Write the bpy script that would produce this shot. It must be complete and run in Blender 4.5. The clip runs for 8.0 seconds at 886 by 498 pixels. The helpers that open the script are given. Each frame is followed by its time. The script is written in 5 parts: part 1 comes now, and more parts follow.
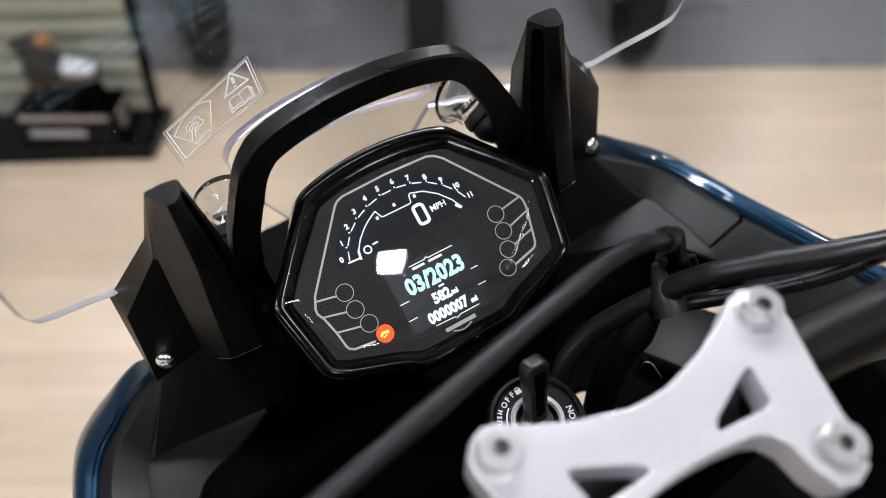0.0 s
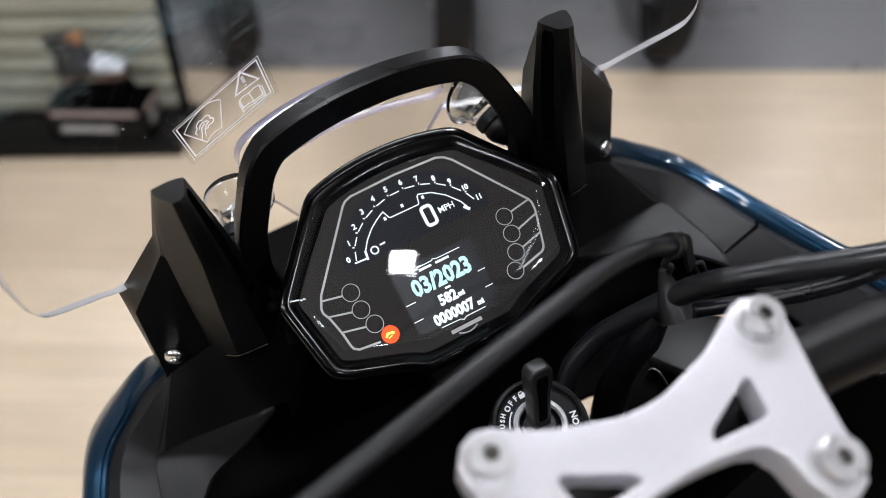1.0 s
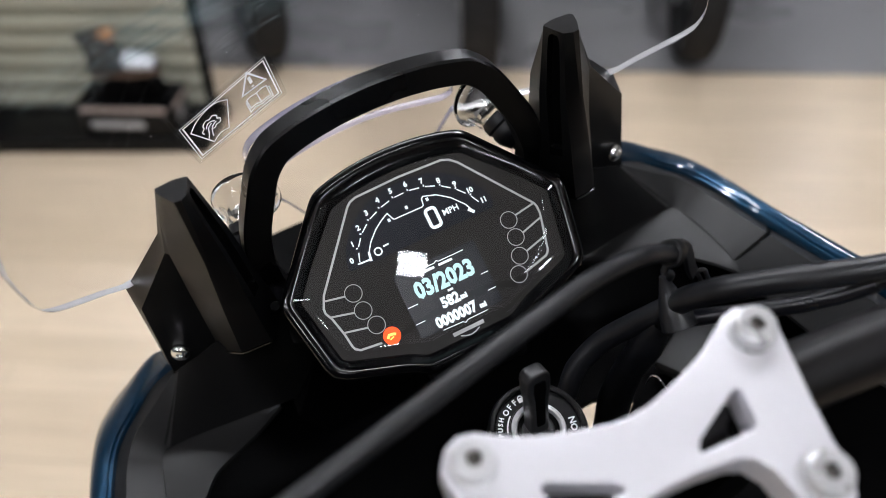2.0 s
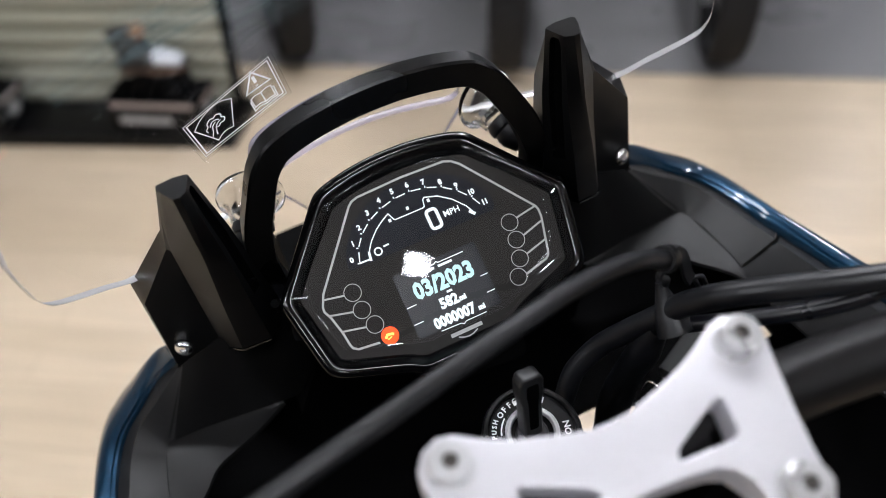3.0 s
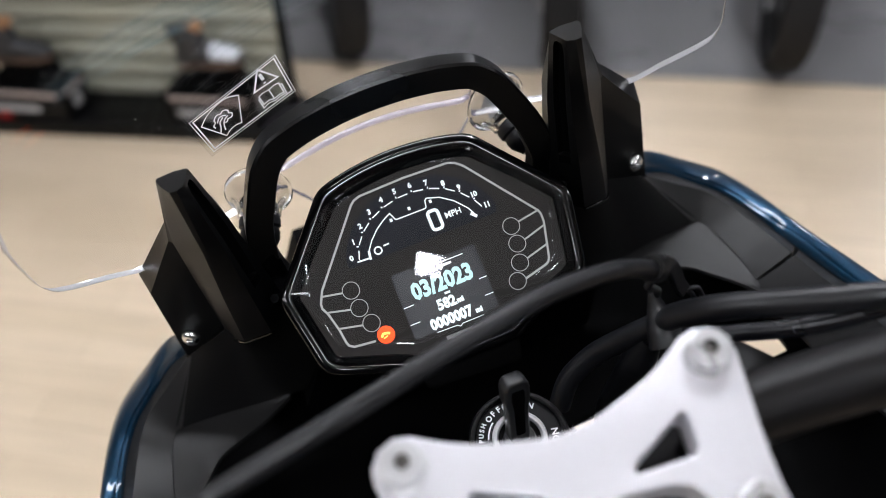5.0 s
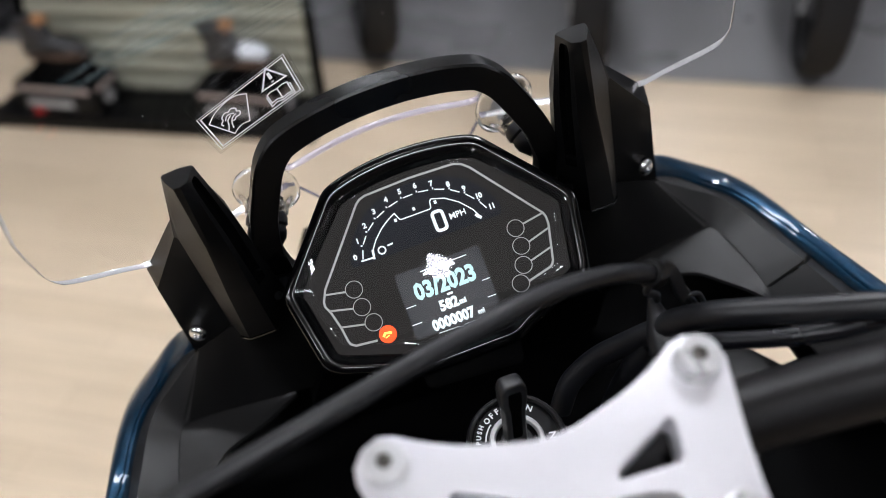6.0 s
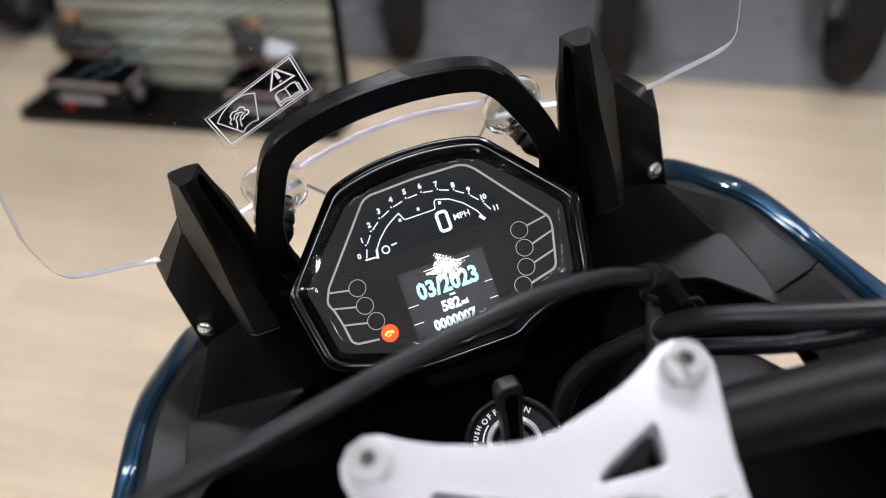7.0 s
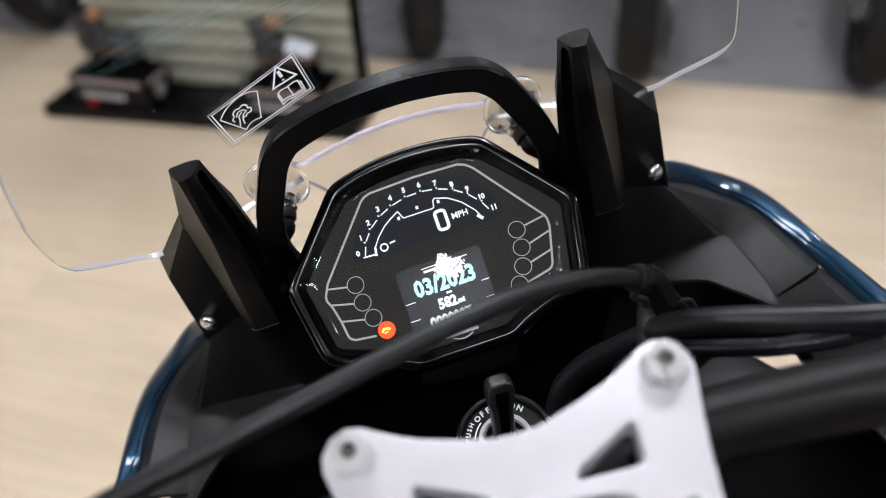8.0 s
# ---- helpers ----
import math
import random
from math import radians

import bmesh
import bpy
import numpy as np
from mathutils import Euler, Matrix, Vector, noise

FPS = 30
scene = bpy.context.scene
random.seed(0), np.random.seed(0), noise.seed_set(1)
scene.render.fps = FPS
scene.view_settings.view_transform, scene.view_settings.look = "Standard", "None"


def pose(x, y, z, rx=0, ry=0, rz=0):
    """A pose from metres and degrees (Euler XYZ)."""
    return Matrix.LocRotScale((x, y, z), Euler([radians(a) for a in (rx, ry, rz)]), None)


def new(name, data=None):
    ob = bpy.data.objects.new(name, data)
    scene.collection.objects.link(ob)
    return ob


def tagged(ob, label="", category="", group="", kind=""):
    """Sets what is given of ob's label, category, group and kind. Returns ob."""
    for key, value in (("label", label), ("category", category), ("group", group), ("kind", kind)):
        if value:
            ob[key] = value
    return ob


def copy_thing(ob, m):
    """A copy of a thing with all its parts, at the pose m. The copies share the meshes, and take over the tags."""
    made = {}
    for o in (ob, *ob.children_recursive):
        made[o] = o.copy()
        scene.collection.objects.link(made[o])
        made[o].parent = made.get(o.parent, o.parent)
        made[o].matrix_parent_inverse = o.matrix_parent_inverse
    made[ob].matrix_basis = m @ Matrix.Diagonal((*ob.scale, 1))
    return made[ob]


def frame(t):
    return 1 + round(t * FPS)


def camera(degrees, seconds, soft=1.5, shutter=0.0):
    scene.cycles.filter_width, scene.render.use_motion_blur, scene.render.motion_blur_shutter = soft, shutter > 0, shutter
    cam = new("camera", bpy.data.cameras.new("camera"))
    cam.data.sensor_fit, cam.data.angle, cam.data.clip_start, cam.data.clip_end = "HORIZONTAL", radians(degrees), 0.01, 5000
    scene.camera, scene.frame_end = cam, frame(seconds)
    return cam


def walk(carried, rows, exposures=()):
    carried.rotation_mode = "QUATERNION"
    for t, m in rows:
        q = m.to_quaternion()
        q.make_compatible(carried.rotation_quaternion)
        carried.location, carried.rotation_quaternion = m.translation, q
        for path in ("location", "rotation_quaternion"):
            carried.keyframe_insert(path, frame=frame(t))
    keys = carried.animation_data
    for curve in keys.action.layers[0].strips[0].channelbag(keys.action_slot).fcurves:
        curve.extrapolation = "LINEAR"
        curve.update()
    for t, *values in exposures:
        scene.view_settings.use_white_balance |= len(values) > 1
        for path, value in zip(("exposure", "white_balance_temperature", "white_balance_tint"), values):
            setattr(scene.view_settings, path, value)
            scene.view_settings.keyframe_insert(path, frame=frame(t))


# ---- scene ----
cam = camera(56.2, 8.0, soft=0.8)
METRES, EYE, TILT, LEAN, TURN = 0.1125, 1.45, -40.0, 0.0, 0.0
ROWS = [
    (0.0, 0.0, 0.0, 0.0, 0.0, 0.0, -0.0),
    (0.5, 0.0471, 0.0081, 0.0053, 0.92, -0.02, -0.48),
    (1.0, 0.0983, 0.0135, 0.0103, 1.85, -0.03, -0.98),
    (1.5, 0.1552, 0.0161, 0.0188, 2.79, -0.06, -1.46),
    (3.0, 0.3537, 0.0146, 0.0435, 5.59, -0.24, -3.02),
    (3.5, 0.4257, 0.0202, 0.0499, 6.54, -0.3, -3.5),
    (4.0, 0.4974, 0.0267, 0.0547, 7.5, -0.35, -4.04),
    (4.5, 0.5657, 0.0366, 0.0628, 8.45, -0.44, -4.53),
    (6.0, 0.7507, 0.0697, 0.0809, 11.36, -0.62, -6.1),
    (6.5, 0.8087, 0.0734, 0.0905, 12.31, -0.74, -6.58),
    (7.0, 0.8694, 0.0723, 0.1006, 13.22, -0.88, -7.01),
    (7.5, 0.9269, 0.0667, 0.1068, 13.97, -0.99, -7.45),
    (8.0, 0.9875, 0.0626, 0.1068, 14.6, -1.04, -7.81),
]
walk(cam, [(t, pose(0, 0, EYE, TILT, LEAN, TURN) @ pose(METRES * x, METRES * y, METRES * z, 90 + pitch, roll, yaw)) for t, x, y, z, yaw, pitch, roll in ROWS])
cam.data.dof.use_dof = True
cam.data.dof.focus_distance = 0.456
cam.data.dof.aperture_fstop = 4.0
cam.data.dof.aperture_blades = 9

# ---- light ----
world = bpy.data.worlds.new("showroom_world")
scene.world = world
world.use_nodes = True
world.node_tree.nodes["Background"].inputs["Color"].default_value = (0.8, 0.88, 1.0, 1)
world.node_tree.nodes["Background"].inputs["Strength"].default_value = 0.05
PANEL_POWER = 84.0
scene.view_settings.exposure = 0.0


# ---- materials ----
def principled(name, color, rough=0.5, metal=0.0, spec=0.5, coat=0.0, coat_rough=0.03):
    m = bpy.data.materials.new(name)
    m.use_nodes = True
    b = m.node_tree.nodes["Principled BSDF"]
    b.inputs["Base Color"].default_value = (*color, 1)
    b.inputs["Roughness"].default_value = rough
    b.inputs["Metallic"].default_value = metal
    b.inputs["Specular IOR Level"].default_value = spec
    b.inputs["Coat Weight"].default_value = coat
    b.inputs["Coat Roughness"].default_value = coat_rough
    return m


def grain(m, scale, vary=0.15, bump=0.0, bump_scale=None, rough_vary=0.0, big=None, dist=0.0005, stretch=(1, 1, 1)):
    """Two scales of colour variation, a fine relief, and uneven gloss."""
    nt = m.node_tree
    b = nt.nodes["Principled BSDF"]
    tc = nt.nodes.new("ShaderNodeTexCoord")
    mp = nt.nodes.new("ShaderNodeMapping")
    mp.inputs["Scale"].default_value = stretch
    nt.links.new(tc.outputs["Object"], mp.inputs["Vector"])
    n1 = nt.nodes.new("ShaderNodeTexNoise")
    n1.inputs["Scale"].default_value = scale
    n1.inputs["Detail"].default_value = 5
    n2 = nt.nodes.new("ShaderNodeTexNoise")
    n2.inputs["Scale"].default_value = big if big else scale / 9
    n2.inputs["Detail"].default_value = 3
    for n in (n1, n2):
        nt.links.new(mp.outputs["Vector"], n.inputs["Vector"])
    mix = nt.nodes.new("ShaderNodeMath")
    mix.operation = "ADD"
    nt.links.new(n1.outputs["Fac"], mix.inputs[0])
    nt.links.new(n2.outputs["Fac"], mix.inputs[1])
    rng = nt.nodes.new("ShaderNodeMapRange")
    rng.inputs["From Min"].default_value = 0.6
    rng.inputs["From Max"].default_value = 1.4
    rng.inputs["To Min"].default_value = 1 - vary
    rng.inputs["To Max"].default_value = 1 + vary
    nt.links.new(mix.outputs[0], rng.inputs["Value"])
    mul = nt.nodes.new("ShaderNodeMix")
    mul.data_type = "RGBA"
    mul.blend_type = "MULTIPLY"
    mul.inputs["Factor"].default_value = 1
    mul.inputs["A"].default_value = b.inputs["Base Color"].default_value
    nt.links.new(rng.outputs["Result"], mul.inputs["B"])
    nt.links.new(mul.outputs["Result"], b.inputs["Base Color"])
    if rough_vary:
        rr = nt.nodes.new("ShaderNodeMapRange")
        base = b.inputs["Roughness"].default_value
        rr.inputs["From Min"].default_value = 0.3
        rr.inputs["From Max"].default_value = 0.7
        rr.inputs["To Min"].default_value = max(0.02, base - rough_vary)
        rr.inputs["To Max"].default_value = base + rough_vary
        nt.links.new(n2.outputs["Fac"], rr.inputs["Value"])
        nt.links.new(rr.outputs["Result"], b.inputs["Roughness"])
    if bump:
        n3 = nt.nodes.new("ShaderNodeTexNoise")
        n3.inputs["Scale"].default_value = bump_scale or scale * 3
        n3.inputs["Detail"].default_value = 2
        nt.links.new(tc.outputs["Object"], n3.inputs["Vector"])
        bp = nt.nodes.new("ShaderNodeBump")
        bp.inputs["Strength"].default_value = bump
        bp.inputs["Distance"].default_value = dist
        nt.links.new(n3.outputs["Fac"], bp.inputs["Height"])
        nt.links.new(bp.outputs["Normal"], b.inputs["Normal"])
    return m


def glow(name, color, strength, base=(0.02, 0.02, 0.02)):
    m = principled(name, base, 0.4)
    b = m.node_tree.nodes["Principled BSDF"]
    b.inputs["Emission Color"].default_value = (*color, 1)
    b.inputs["Emission Strength"].default_value = strength
    b.inputs["Specular IOR Level"].default_value = 0.04
    return m


def clear_cover(name, rough=0.03, tint=(1, 1, 1), ior=1.45):
    """A thin clear cover: it lets the light through and mirrors at its surface."""
    m = bpy.data.materials.new(name)
    m.use_nodes = True
    nt = m.node_tree
    nt.nodes.remove(nt.nodes["Principled BSDF"])
    tr = nt.nodes.new("ShaderNodeBsdfTransparent")
    tr.inputs["Color"].default_value = (*tint, 1)
    gl = nt.nodes.new("ShaderNodeBsdfGlossy")
    gl.inputs["Roughness"].default_value = rough
    fr = nt.nodes.new("ShaderNodeFresnel")
    fr.inputs["IOR"].default_value = ior
    mx = nt.nodes.new("ShaderNodeMixShader")
    nt.links.new(fr.outputs["Fac"], mx.inputs["Fac"])
    nt.links.new(tr.outputs["BSDF"], mx.inputs[1])
    nt.links.new(gl.outputs["BSDF"], mx.inputs[2])
    nt.links.new(mx.outputs["Shader"], nt.nodes["Material Output"].inputs["Surface"])
    return m


plastic = grain(principled("black_grained_plastic", (0.0013, 0.0013, 0.0015), 0.36, spec=0.20), 300, 0.12, 0.35, 2200, 0.05, 18, 0.0004)
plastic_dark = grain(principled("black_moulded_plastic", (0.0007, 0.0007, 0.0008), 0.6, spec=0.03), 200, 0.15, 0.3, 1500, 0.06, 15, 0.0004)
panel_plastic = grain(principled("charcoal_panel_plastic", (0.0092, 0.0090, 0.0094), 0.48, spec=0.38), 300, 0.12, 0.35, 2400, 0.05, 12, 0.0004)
# darker copy of the panel plastic, with the steep wall's shade in its colour
shaded_wall_plastic = grain(principled("charcoal_panel_plastic_shaded", (0.0045, 0.0044, 0.0045), 0.47, spec=0.18), 300, 0.12, 0.35, 2400, 0.05, 12, 0.0004)
bar_paint = grain(principled("satin_black_bar_paint", (0.0008, 0.0008, 0.0009), 0.30, spec=0.29), 250, 0.1, 0.2, 1800, 0.05, 14, 0.0003)
gloss_black = grain(principled("gloss_black_bezel", (0.0008, 0.0008, 0.001), 0.13, spec=0.30), 120, 0.1, 0, None, 0.03, 10)
dial_face = grain(principled("charcoal_dial_face", (0.0195, 0.0176, 0.0167), 0.5, spec=0.1), 400, 0.08, 0, None, 0.04, 20)
rubber = grain(principled("black_rubber_hose", (0.0055, 0.0057, 0.0072), 0.38, spec=0.42), 160, 0.2, 0.25, 900, 0.08, 20, 0.0004)
tyre_rubber = grain(principled("tyre_rubber", (0.009, 0.009, 0.010), 0.75, spec=0.3), 60, 0.2, 0.4, 300, 0.08, 6, 0.002)
cable_skin = grain(principled("smooth_black_cable", (0.004, 0.004, 0.006), 0.27, spec=0.32), 160, 0.15, 0.1, 900, 0.06, 20, 0.0003)
handlebar_paint = grain(principled("satin_black_handlebar_paint", (0.0042, 0.0036, 0.0040), 0.45, spec=0.20), 250, 0.1, 0.2, 1800, 0.05, 14, 0.0003)
silver = grain(principled("silver_satin_aluminium", (0.70, 0.69, 0.725), 0.36, metal=0.42), 500, 0.03, 0.12, 3000, 0.05, 30, 0.0002)
bolt_steel = grain(principled("zinc_bolt_steel", (0.62, 0.62, 0.63), 0.33, metal=0.6), 400, 0.1, 0.1, 2000, 0.08, 40, 0.0002)
# bolt sockets are coloured darker to carry the shade inside the recess
shaded_socket_steel = grain(principled("bolt_socket_steel_shaded", (0.12, 0.11, 0.10), 0.40, metal=0.5), 400, 0.1)
chrome = grain(principled("polished_steel", (0.8, 0.8, 0.8), 0.12, metal=1.0), 300, 0.06, 0, None, 0.05, 40)
dark_metal = grain(principled("dark_cast_metal", (0.05, 0.05, 0.052), 0.4, metal=0.7), 60, 0.2, 0.3, 300, 0.08, 6, 0.001)
blue_paint = grain(principled("metallic_blue_paint", (0.0008, 0.033, 0.074), 0.36, metal=0.7, coat=1.0, coat_rough=0.05), 3000, 0.25, 0, None, 0.0, 300)
key_plastic = grain(principled("black_key_plastic", (0.012, 0.012, 0.013), 0.38, spec=0.45), 200, 0.15, 0.2, 1200, 0.06, 20, 0.0003)
# one acrylic edge in two tones: light gathered at the rim, dimness in the slot
lit_rim_edge = principled("lit_screen_rim", (0.80, 0.79, 0.80), 0.05, spec=0.7, coat=1.0)
lit_rim_edge.node_tree.nodes["Principled BSDF"].inputs["Transmission Weight"].default_value = 0.45
dim_slot_edge = principled("dim_screen_slot_edge", (0.40, 0.37, 0.48), 0.16, spec=0.35, coat=0.15)
dim_slot_edge.node_tree.nodes["Principled BSDF"].inputs["Transmission Weight"].default_value = 0.6
dial_cover = clear_cover("dial_cover_glass", 0.03)


def clear_sheet(name, tint, straight, rough=0.01):
    """Clear plastic whose gloss grows towards grazing view, the same on both of its faces."""
    m = clear_cover(name, rough, tint)
    nt = m.node_tree
    lay = nt.nodes.new("ShaderNodeLayerWeight")
    lay.inputs["Blend"].default_value = 0.5
    pw = nt.nodes.new("ShaderNodeMath")
    pw.operation = "POWER"
    pw.inputs[1].default_value = 5
    sm = nt.nodes.new("ShaderNodeMath")
    sm.operation = "MULTIPLY_ADD"
    sm.inputs[1].default_value = 0.9
    sm.inputs[2].default_value = straight
    nt.links.new(lay.outputs["Facing"], pw.inputs[0])
    nt.links.new(pw.outputs[0], sm.inputs[0])
    nt.links.new(sm.outputs[0], [n for n in nt.nodes if n.type == "MIX_SHADER"][0].inputs["Fac"])
    nt.nodes.remove([n for n in nt.nodes if n.type == "FRESNEL"][0])
    return m


clear_plastic = clear_sheet("clear_screen_plastic", (0.985, 0.985, 0.985), 0.03)
cup_clear = principled("clear_mount_plastic", (0.97, 0.97, 0.96), 0.01, coat=1.0, coat_rough=0.02)
cup_clear.node_tree.nodes["Principled BSDF"].inputs["Transmission Weight"].default_value = 1.0
cup_clear.node_tree.nodes["Principled BSDF"].inputs["IOR"].default_value = 1.26
etched = bpy.data.materials.new("etched_white_print")
etched.use_nodes = True
ent = etched.node_tree
ent.nodes.remove(ent.nodes["Principled BSDF"])
e_dif, e_trl, e_add = ent.nodes.new("ShaderNodeBsdfDiffuse"), ent.nodes.new("ShaderNodeBsdfTranslucent"), ent.nodes.new("ShaderNodeMixShader")
for e_node in (e_dif, e_trl):
    e_node.inputs["Color"].default_value = (0.92, 0.92, 0.93, 1)
e_add.inputs["Fac"].default_value = 0.5
ent.links.new(e_dif.outputs["BSDF"], e_add.inputs[1])
ent.links.new(e_trl.outputs["BSDF"], e_add.inputs[2])
ent.links.new(e_add.outputs["Shader"], ent.nodes["Material Output"].inputs["Surface"])


def veil(name, color, cover):
    """A faint film: mostly clear, with a little scatter."""
    m = clear_cover(name, 0.5)
    nt = m.node_tree
    dif = nt.nodes.new("ShaderNodeBsdfDiffuse")
    dif.inputs["Color"].default_value = (*color, 1)
    mx = [n for n in nt.nodes if n.type == "MIX_SHADER"][0]
    nt.links.new(dif.outputs["BSDF"], mx.inputs[2])
    nt.links.remove(mx.inputs["Fac"].links[0])
    mx.inputs["Fac"].default_value = cover
    for n in [n for n in nt.nodes if n.type in ("FRESNEL", "BSDF_GLOSSY")]:
        nt.nodes.remove(n)
    return m


hairline = veil("hairline_scratch", (0.9, 0.92, 0.95), 0.22)
blue_streak = veil("bluish_streak", (0.50, 0.78, 0.86), 0.055)
film_clear = clear_sheet("label_film", (0.95, 0.95, 0.95), 0.035, 0.22)
duct_grey = grain(principled("grey_duct_plastic", (0.006, 0.006, 0.0065), 0.5, spec=0.3), 100, 0.15, 0.2, 800, 0.05, 12, 0.0004)
print_grey = grain(principled("grey_dial_print", (0.47, 0.47, 0.46), 0.5), 400, 0.08)
print_white = grain(principled("white_print", (0.75, 0.75, 0.75), 0.5), 400, 0.08)
lcd_white = glow("lit_white_segments", (0.86, 0.95, 1.0), 1.25)
lcd_cyan = glow("lit_pale_cyan_digits", (0.62, 0.95, 1.0), 1.15)
lcd_dark = glow("dark_blue_lcd_window", (0.45, 0.52, 0.75), 0.016, (0.008, 0.008, 0.010))
tft_dark = glow("dark_lcd_window", (0.5, 0.6, 0.8), 0.012, (0.008, 0.008, 0.01))
tft_dark.node_tree.nodes["Principled BSDF"].inputs["Specular IOR Level"].default_value = 0.15
tft_dark.node_tree.nodes["Principled BSDF"].inputs["Roughness"].default_value = 0.33
lamp_orange = glow("lit_orange_lamp", (1.0, 0.075, 0.012), 2.0)
lamp_core = glow("lit_amber_symbol", (1.0, 0.5, 0.1), 2.6)


def wood_floor_material():
    """Pale maple strip boards, 9 cm wide, running across the room."""
    m = principled("pale_maple_boards", (0.575, 0.42, 0.265), 0.30, spec=0.35)
    nt = m.node_tree
    b = nt.nodes["Principled BSDF"]
    tc = nt.nodes.new("ShaderNodeTexCoord")
    br = nt.nodes.new("ShaderNodeTexBrick")
    br.inputs["Color1"].default_value = (0.629, 0.510, 0.375, 1)
    br.inputs["Color2"].default_value = (0.566, 0.456, 0.329, 1)
    br.inputs["Mortar"].default_value = (0.44, 0.345, 0.245, 1)
    br.inputs["Scale"].default_value = 1
    br.inputs["Mortar Size"].default_value = 0.0012
    br.inputs["Brick Width"].default_value = 1.1
    br.inputs["Row Height"].default_value = 0.09
    br.offset = 0.37
    nt.links.new(tc.outputs["Object"], br.inputs["Vector"])
    mp = nt.nodes.new("ShaderNodeMapping")
    mp.inputs["Scale"].default_value = (1.2, 14, 1)
    nt.links.new(tc.outputs["Object"], mp.inputs["Vector"])
    ns = nt.nodes.new("ShaderNodeTexNoise")
    ns.inputs["Scale"].default_value = 3
    ns.inputs["Detail"].default_value = 6
    nt.links.new(mp.outputs["Vector"], ns.inputs["Vector"])
    big = nt.nodes.new("ShaderNodeTexNoise")
    big.inputs["Scale"].default_value = 1.3
    nt.links.new(tc.outputs["Object"], big.inputs["Vector"])
    add = nt.nodes.new("ShaderNodeMath")
    nt.links.new(ns.outputs["Fac"], add.inputs[0])
    nt.links.new(big.outputs["Fac"], add.inputs[1])
    rg = nt.nodes.new("ShaderNodeMapRange")
    rg.inputs["From Min"].default_value = 0.6
    rg.inputs["From Max"].default_value = 1.4
    rg.inputs["To Min"].default_value = 0.84
    rg.inputs["To Max"].default_value = 1.14
    nt.links.new(add.outputs[0], rg.inputs["Value"])
    mul = nt.nodes.new("ShaderNodeMix")
    mul.data_type = "RGBA"
    mul.blend_type = "MULTIPLY"
    mul.inputs["Factor"].default_value = 1
    nt.links.new(br.outputs["Color"], mul.inputs["A"])
    nt.links.new(rg.outputs["Result"], mul.inputs["B"])
    nt.links.new(mul.outputs["Result"], b.inputs["Base Color"])
    return m


wood_floor = wood_floor_material()
grey_covering = grain(principled("smooth_grey_covering", (0.194, 0.190, 0.196), 0.30, spec=0.50), 250, 0.12, 0.15, 900, 0.06, 1.5, 0.001)
wall_paint = grain(principled("grey_wall_paint", (0.20, 0.20, 0.205), 0.7), 30, 0.04, 0.1, 200, 0.05, 1, 0.001)
# for the unseen south wall, made black so the cockpit reflects darkness
wall_black = grain(principled("unseen_wall_black", (0.03, 0.03, 0.031), 0.7), 30, 0.04, 0.1, 200, 0.05, 1, 0.001)
ceiling_paint = grain(principled("grey_ceiling_paint", (0.36, 0.36, 0.37), 0.8), 30, 0.05, 0.1, 200, 0.0, 1, 0.001)
panel_glow = glow("led_diffuser", (0.925, 0.95, 1.02), PANEL_POWER, (0.8, 0.8, 0.8))
batten_glow = glow("batten_diffuser", (0.925, 0.95, 1.02), 22.0, (0.8, 0.8, 0.8))
white_metal = grain(principled("white_enamel", (0.75, 0.75, 0.75), 0.4), 50, 0.04)


# ---- building helpers ----
def mesh_object(name, bm, material, parent=None, label="", smooth=40):
    me = bpy.data.meshes.new(name)
    bmesh.ops.recalc_face_normals(bm, faces=bm.faces[:])
    bm.to_mesh(me)
    bm.free()
    me.materials.append(material)
    if smooth:
        me.polygons.foreach_set("use_smooth", [True] * len(me.polygons))
        me.set_sharp_from_angle(angle=radians(smooth))
    ob = new(name, me)
    if parent is not None:
        ob.parent = parent
    if label:
        tagged(ob, label)
    return ob


def part(name, bm, material, parent, label="", smooth=40):
    return mesh_object(name, bm, material, parent, label, smooth)


def thing(name, m, label, category, group="", kind=""):
    e = new(name)
    e.empty_display_size = 0.1
    e.matrix_basis = m
    return tagged(e, label, category, group, kind)


def bevelled(bm, width, segments=2, angle=25):
    edges = [e for e in bm.edges if len(e.link_faces) == 2 and e.calc_face_angle(0) > radians(angle)]
    bmesh.ops.bevel(bm, geom=edges, offset=width, segments=segments, affect="EDGES", profile=0.6, clamp_overlap=True)
    return bm


def box(sx, sy, sz, m=None, bevel=0.0, segments=2):
    bm = bmesh.new()
    bmesh.ops.create_cube(bm, size=1)
    bmesh.ops.scale(bm, vec=(sx, sy, sz), verts=bm.verts)
    if bevel:
        bevelled(bm, bevel, segments)
    if m is not None:
        bm.transform(m)
    return bm


def lathe(profile, steps=32, m=None, cap=True):
    """A turned body: profile of (radius, height) from one end to the other."""
    bm = bmesh.new()
    rings = []
    for r, h in profile:
        rings.append([bm.verts.new((r * math.cos(2 * math.pi * k / steps), r * math.sin(2 * math.pi * k / steps), h)) for k in range(steps)])
    for a, b in zip(rings, rings[1:]):
        for k in range(steps):
            bm.faces.new((a[k], a[(k + 1) % steps], b[(k + 1) % steps], b[k]))
    if cap:
        bm.faces.new(rings[0][::-1])
        bm.faces.new(rings[-1])
    if m is not None:
        bm.transform(m)
    return bm


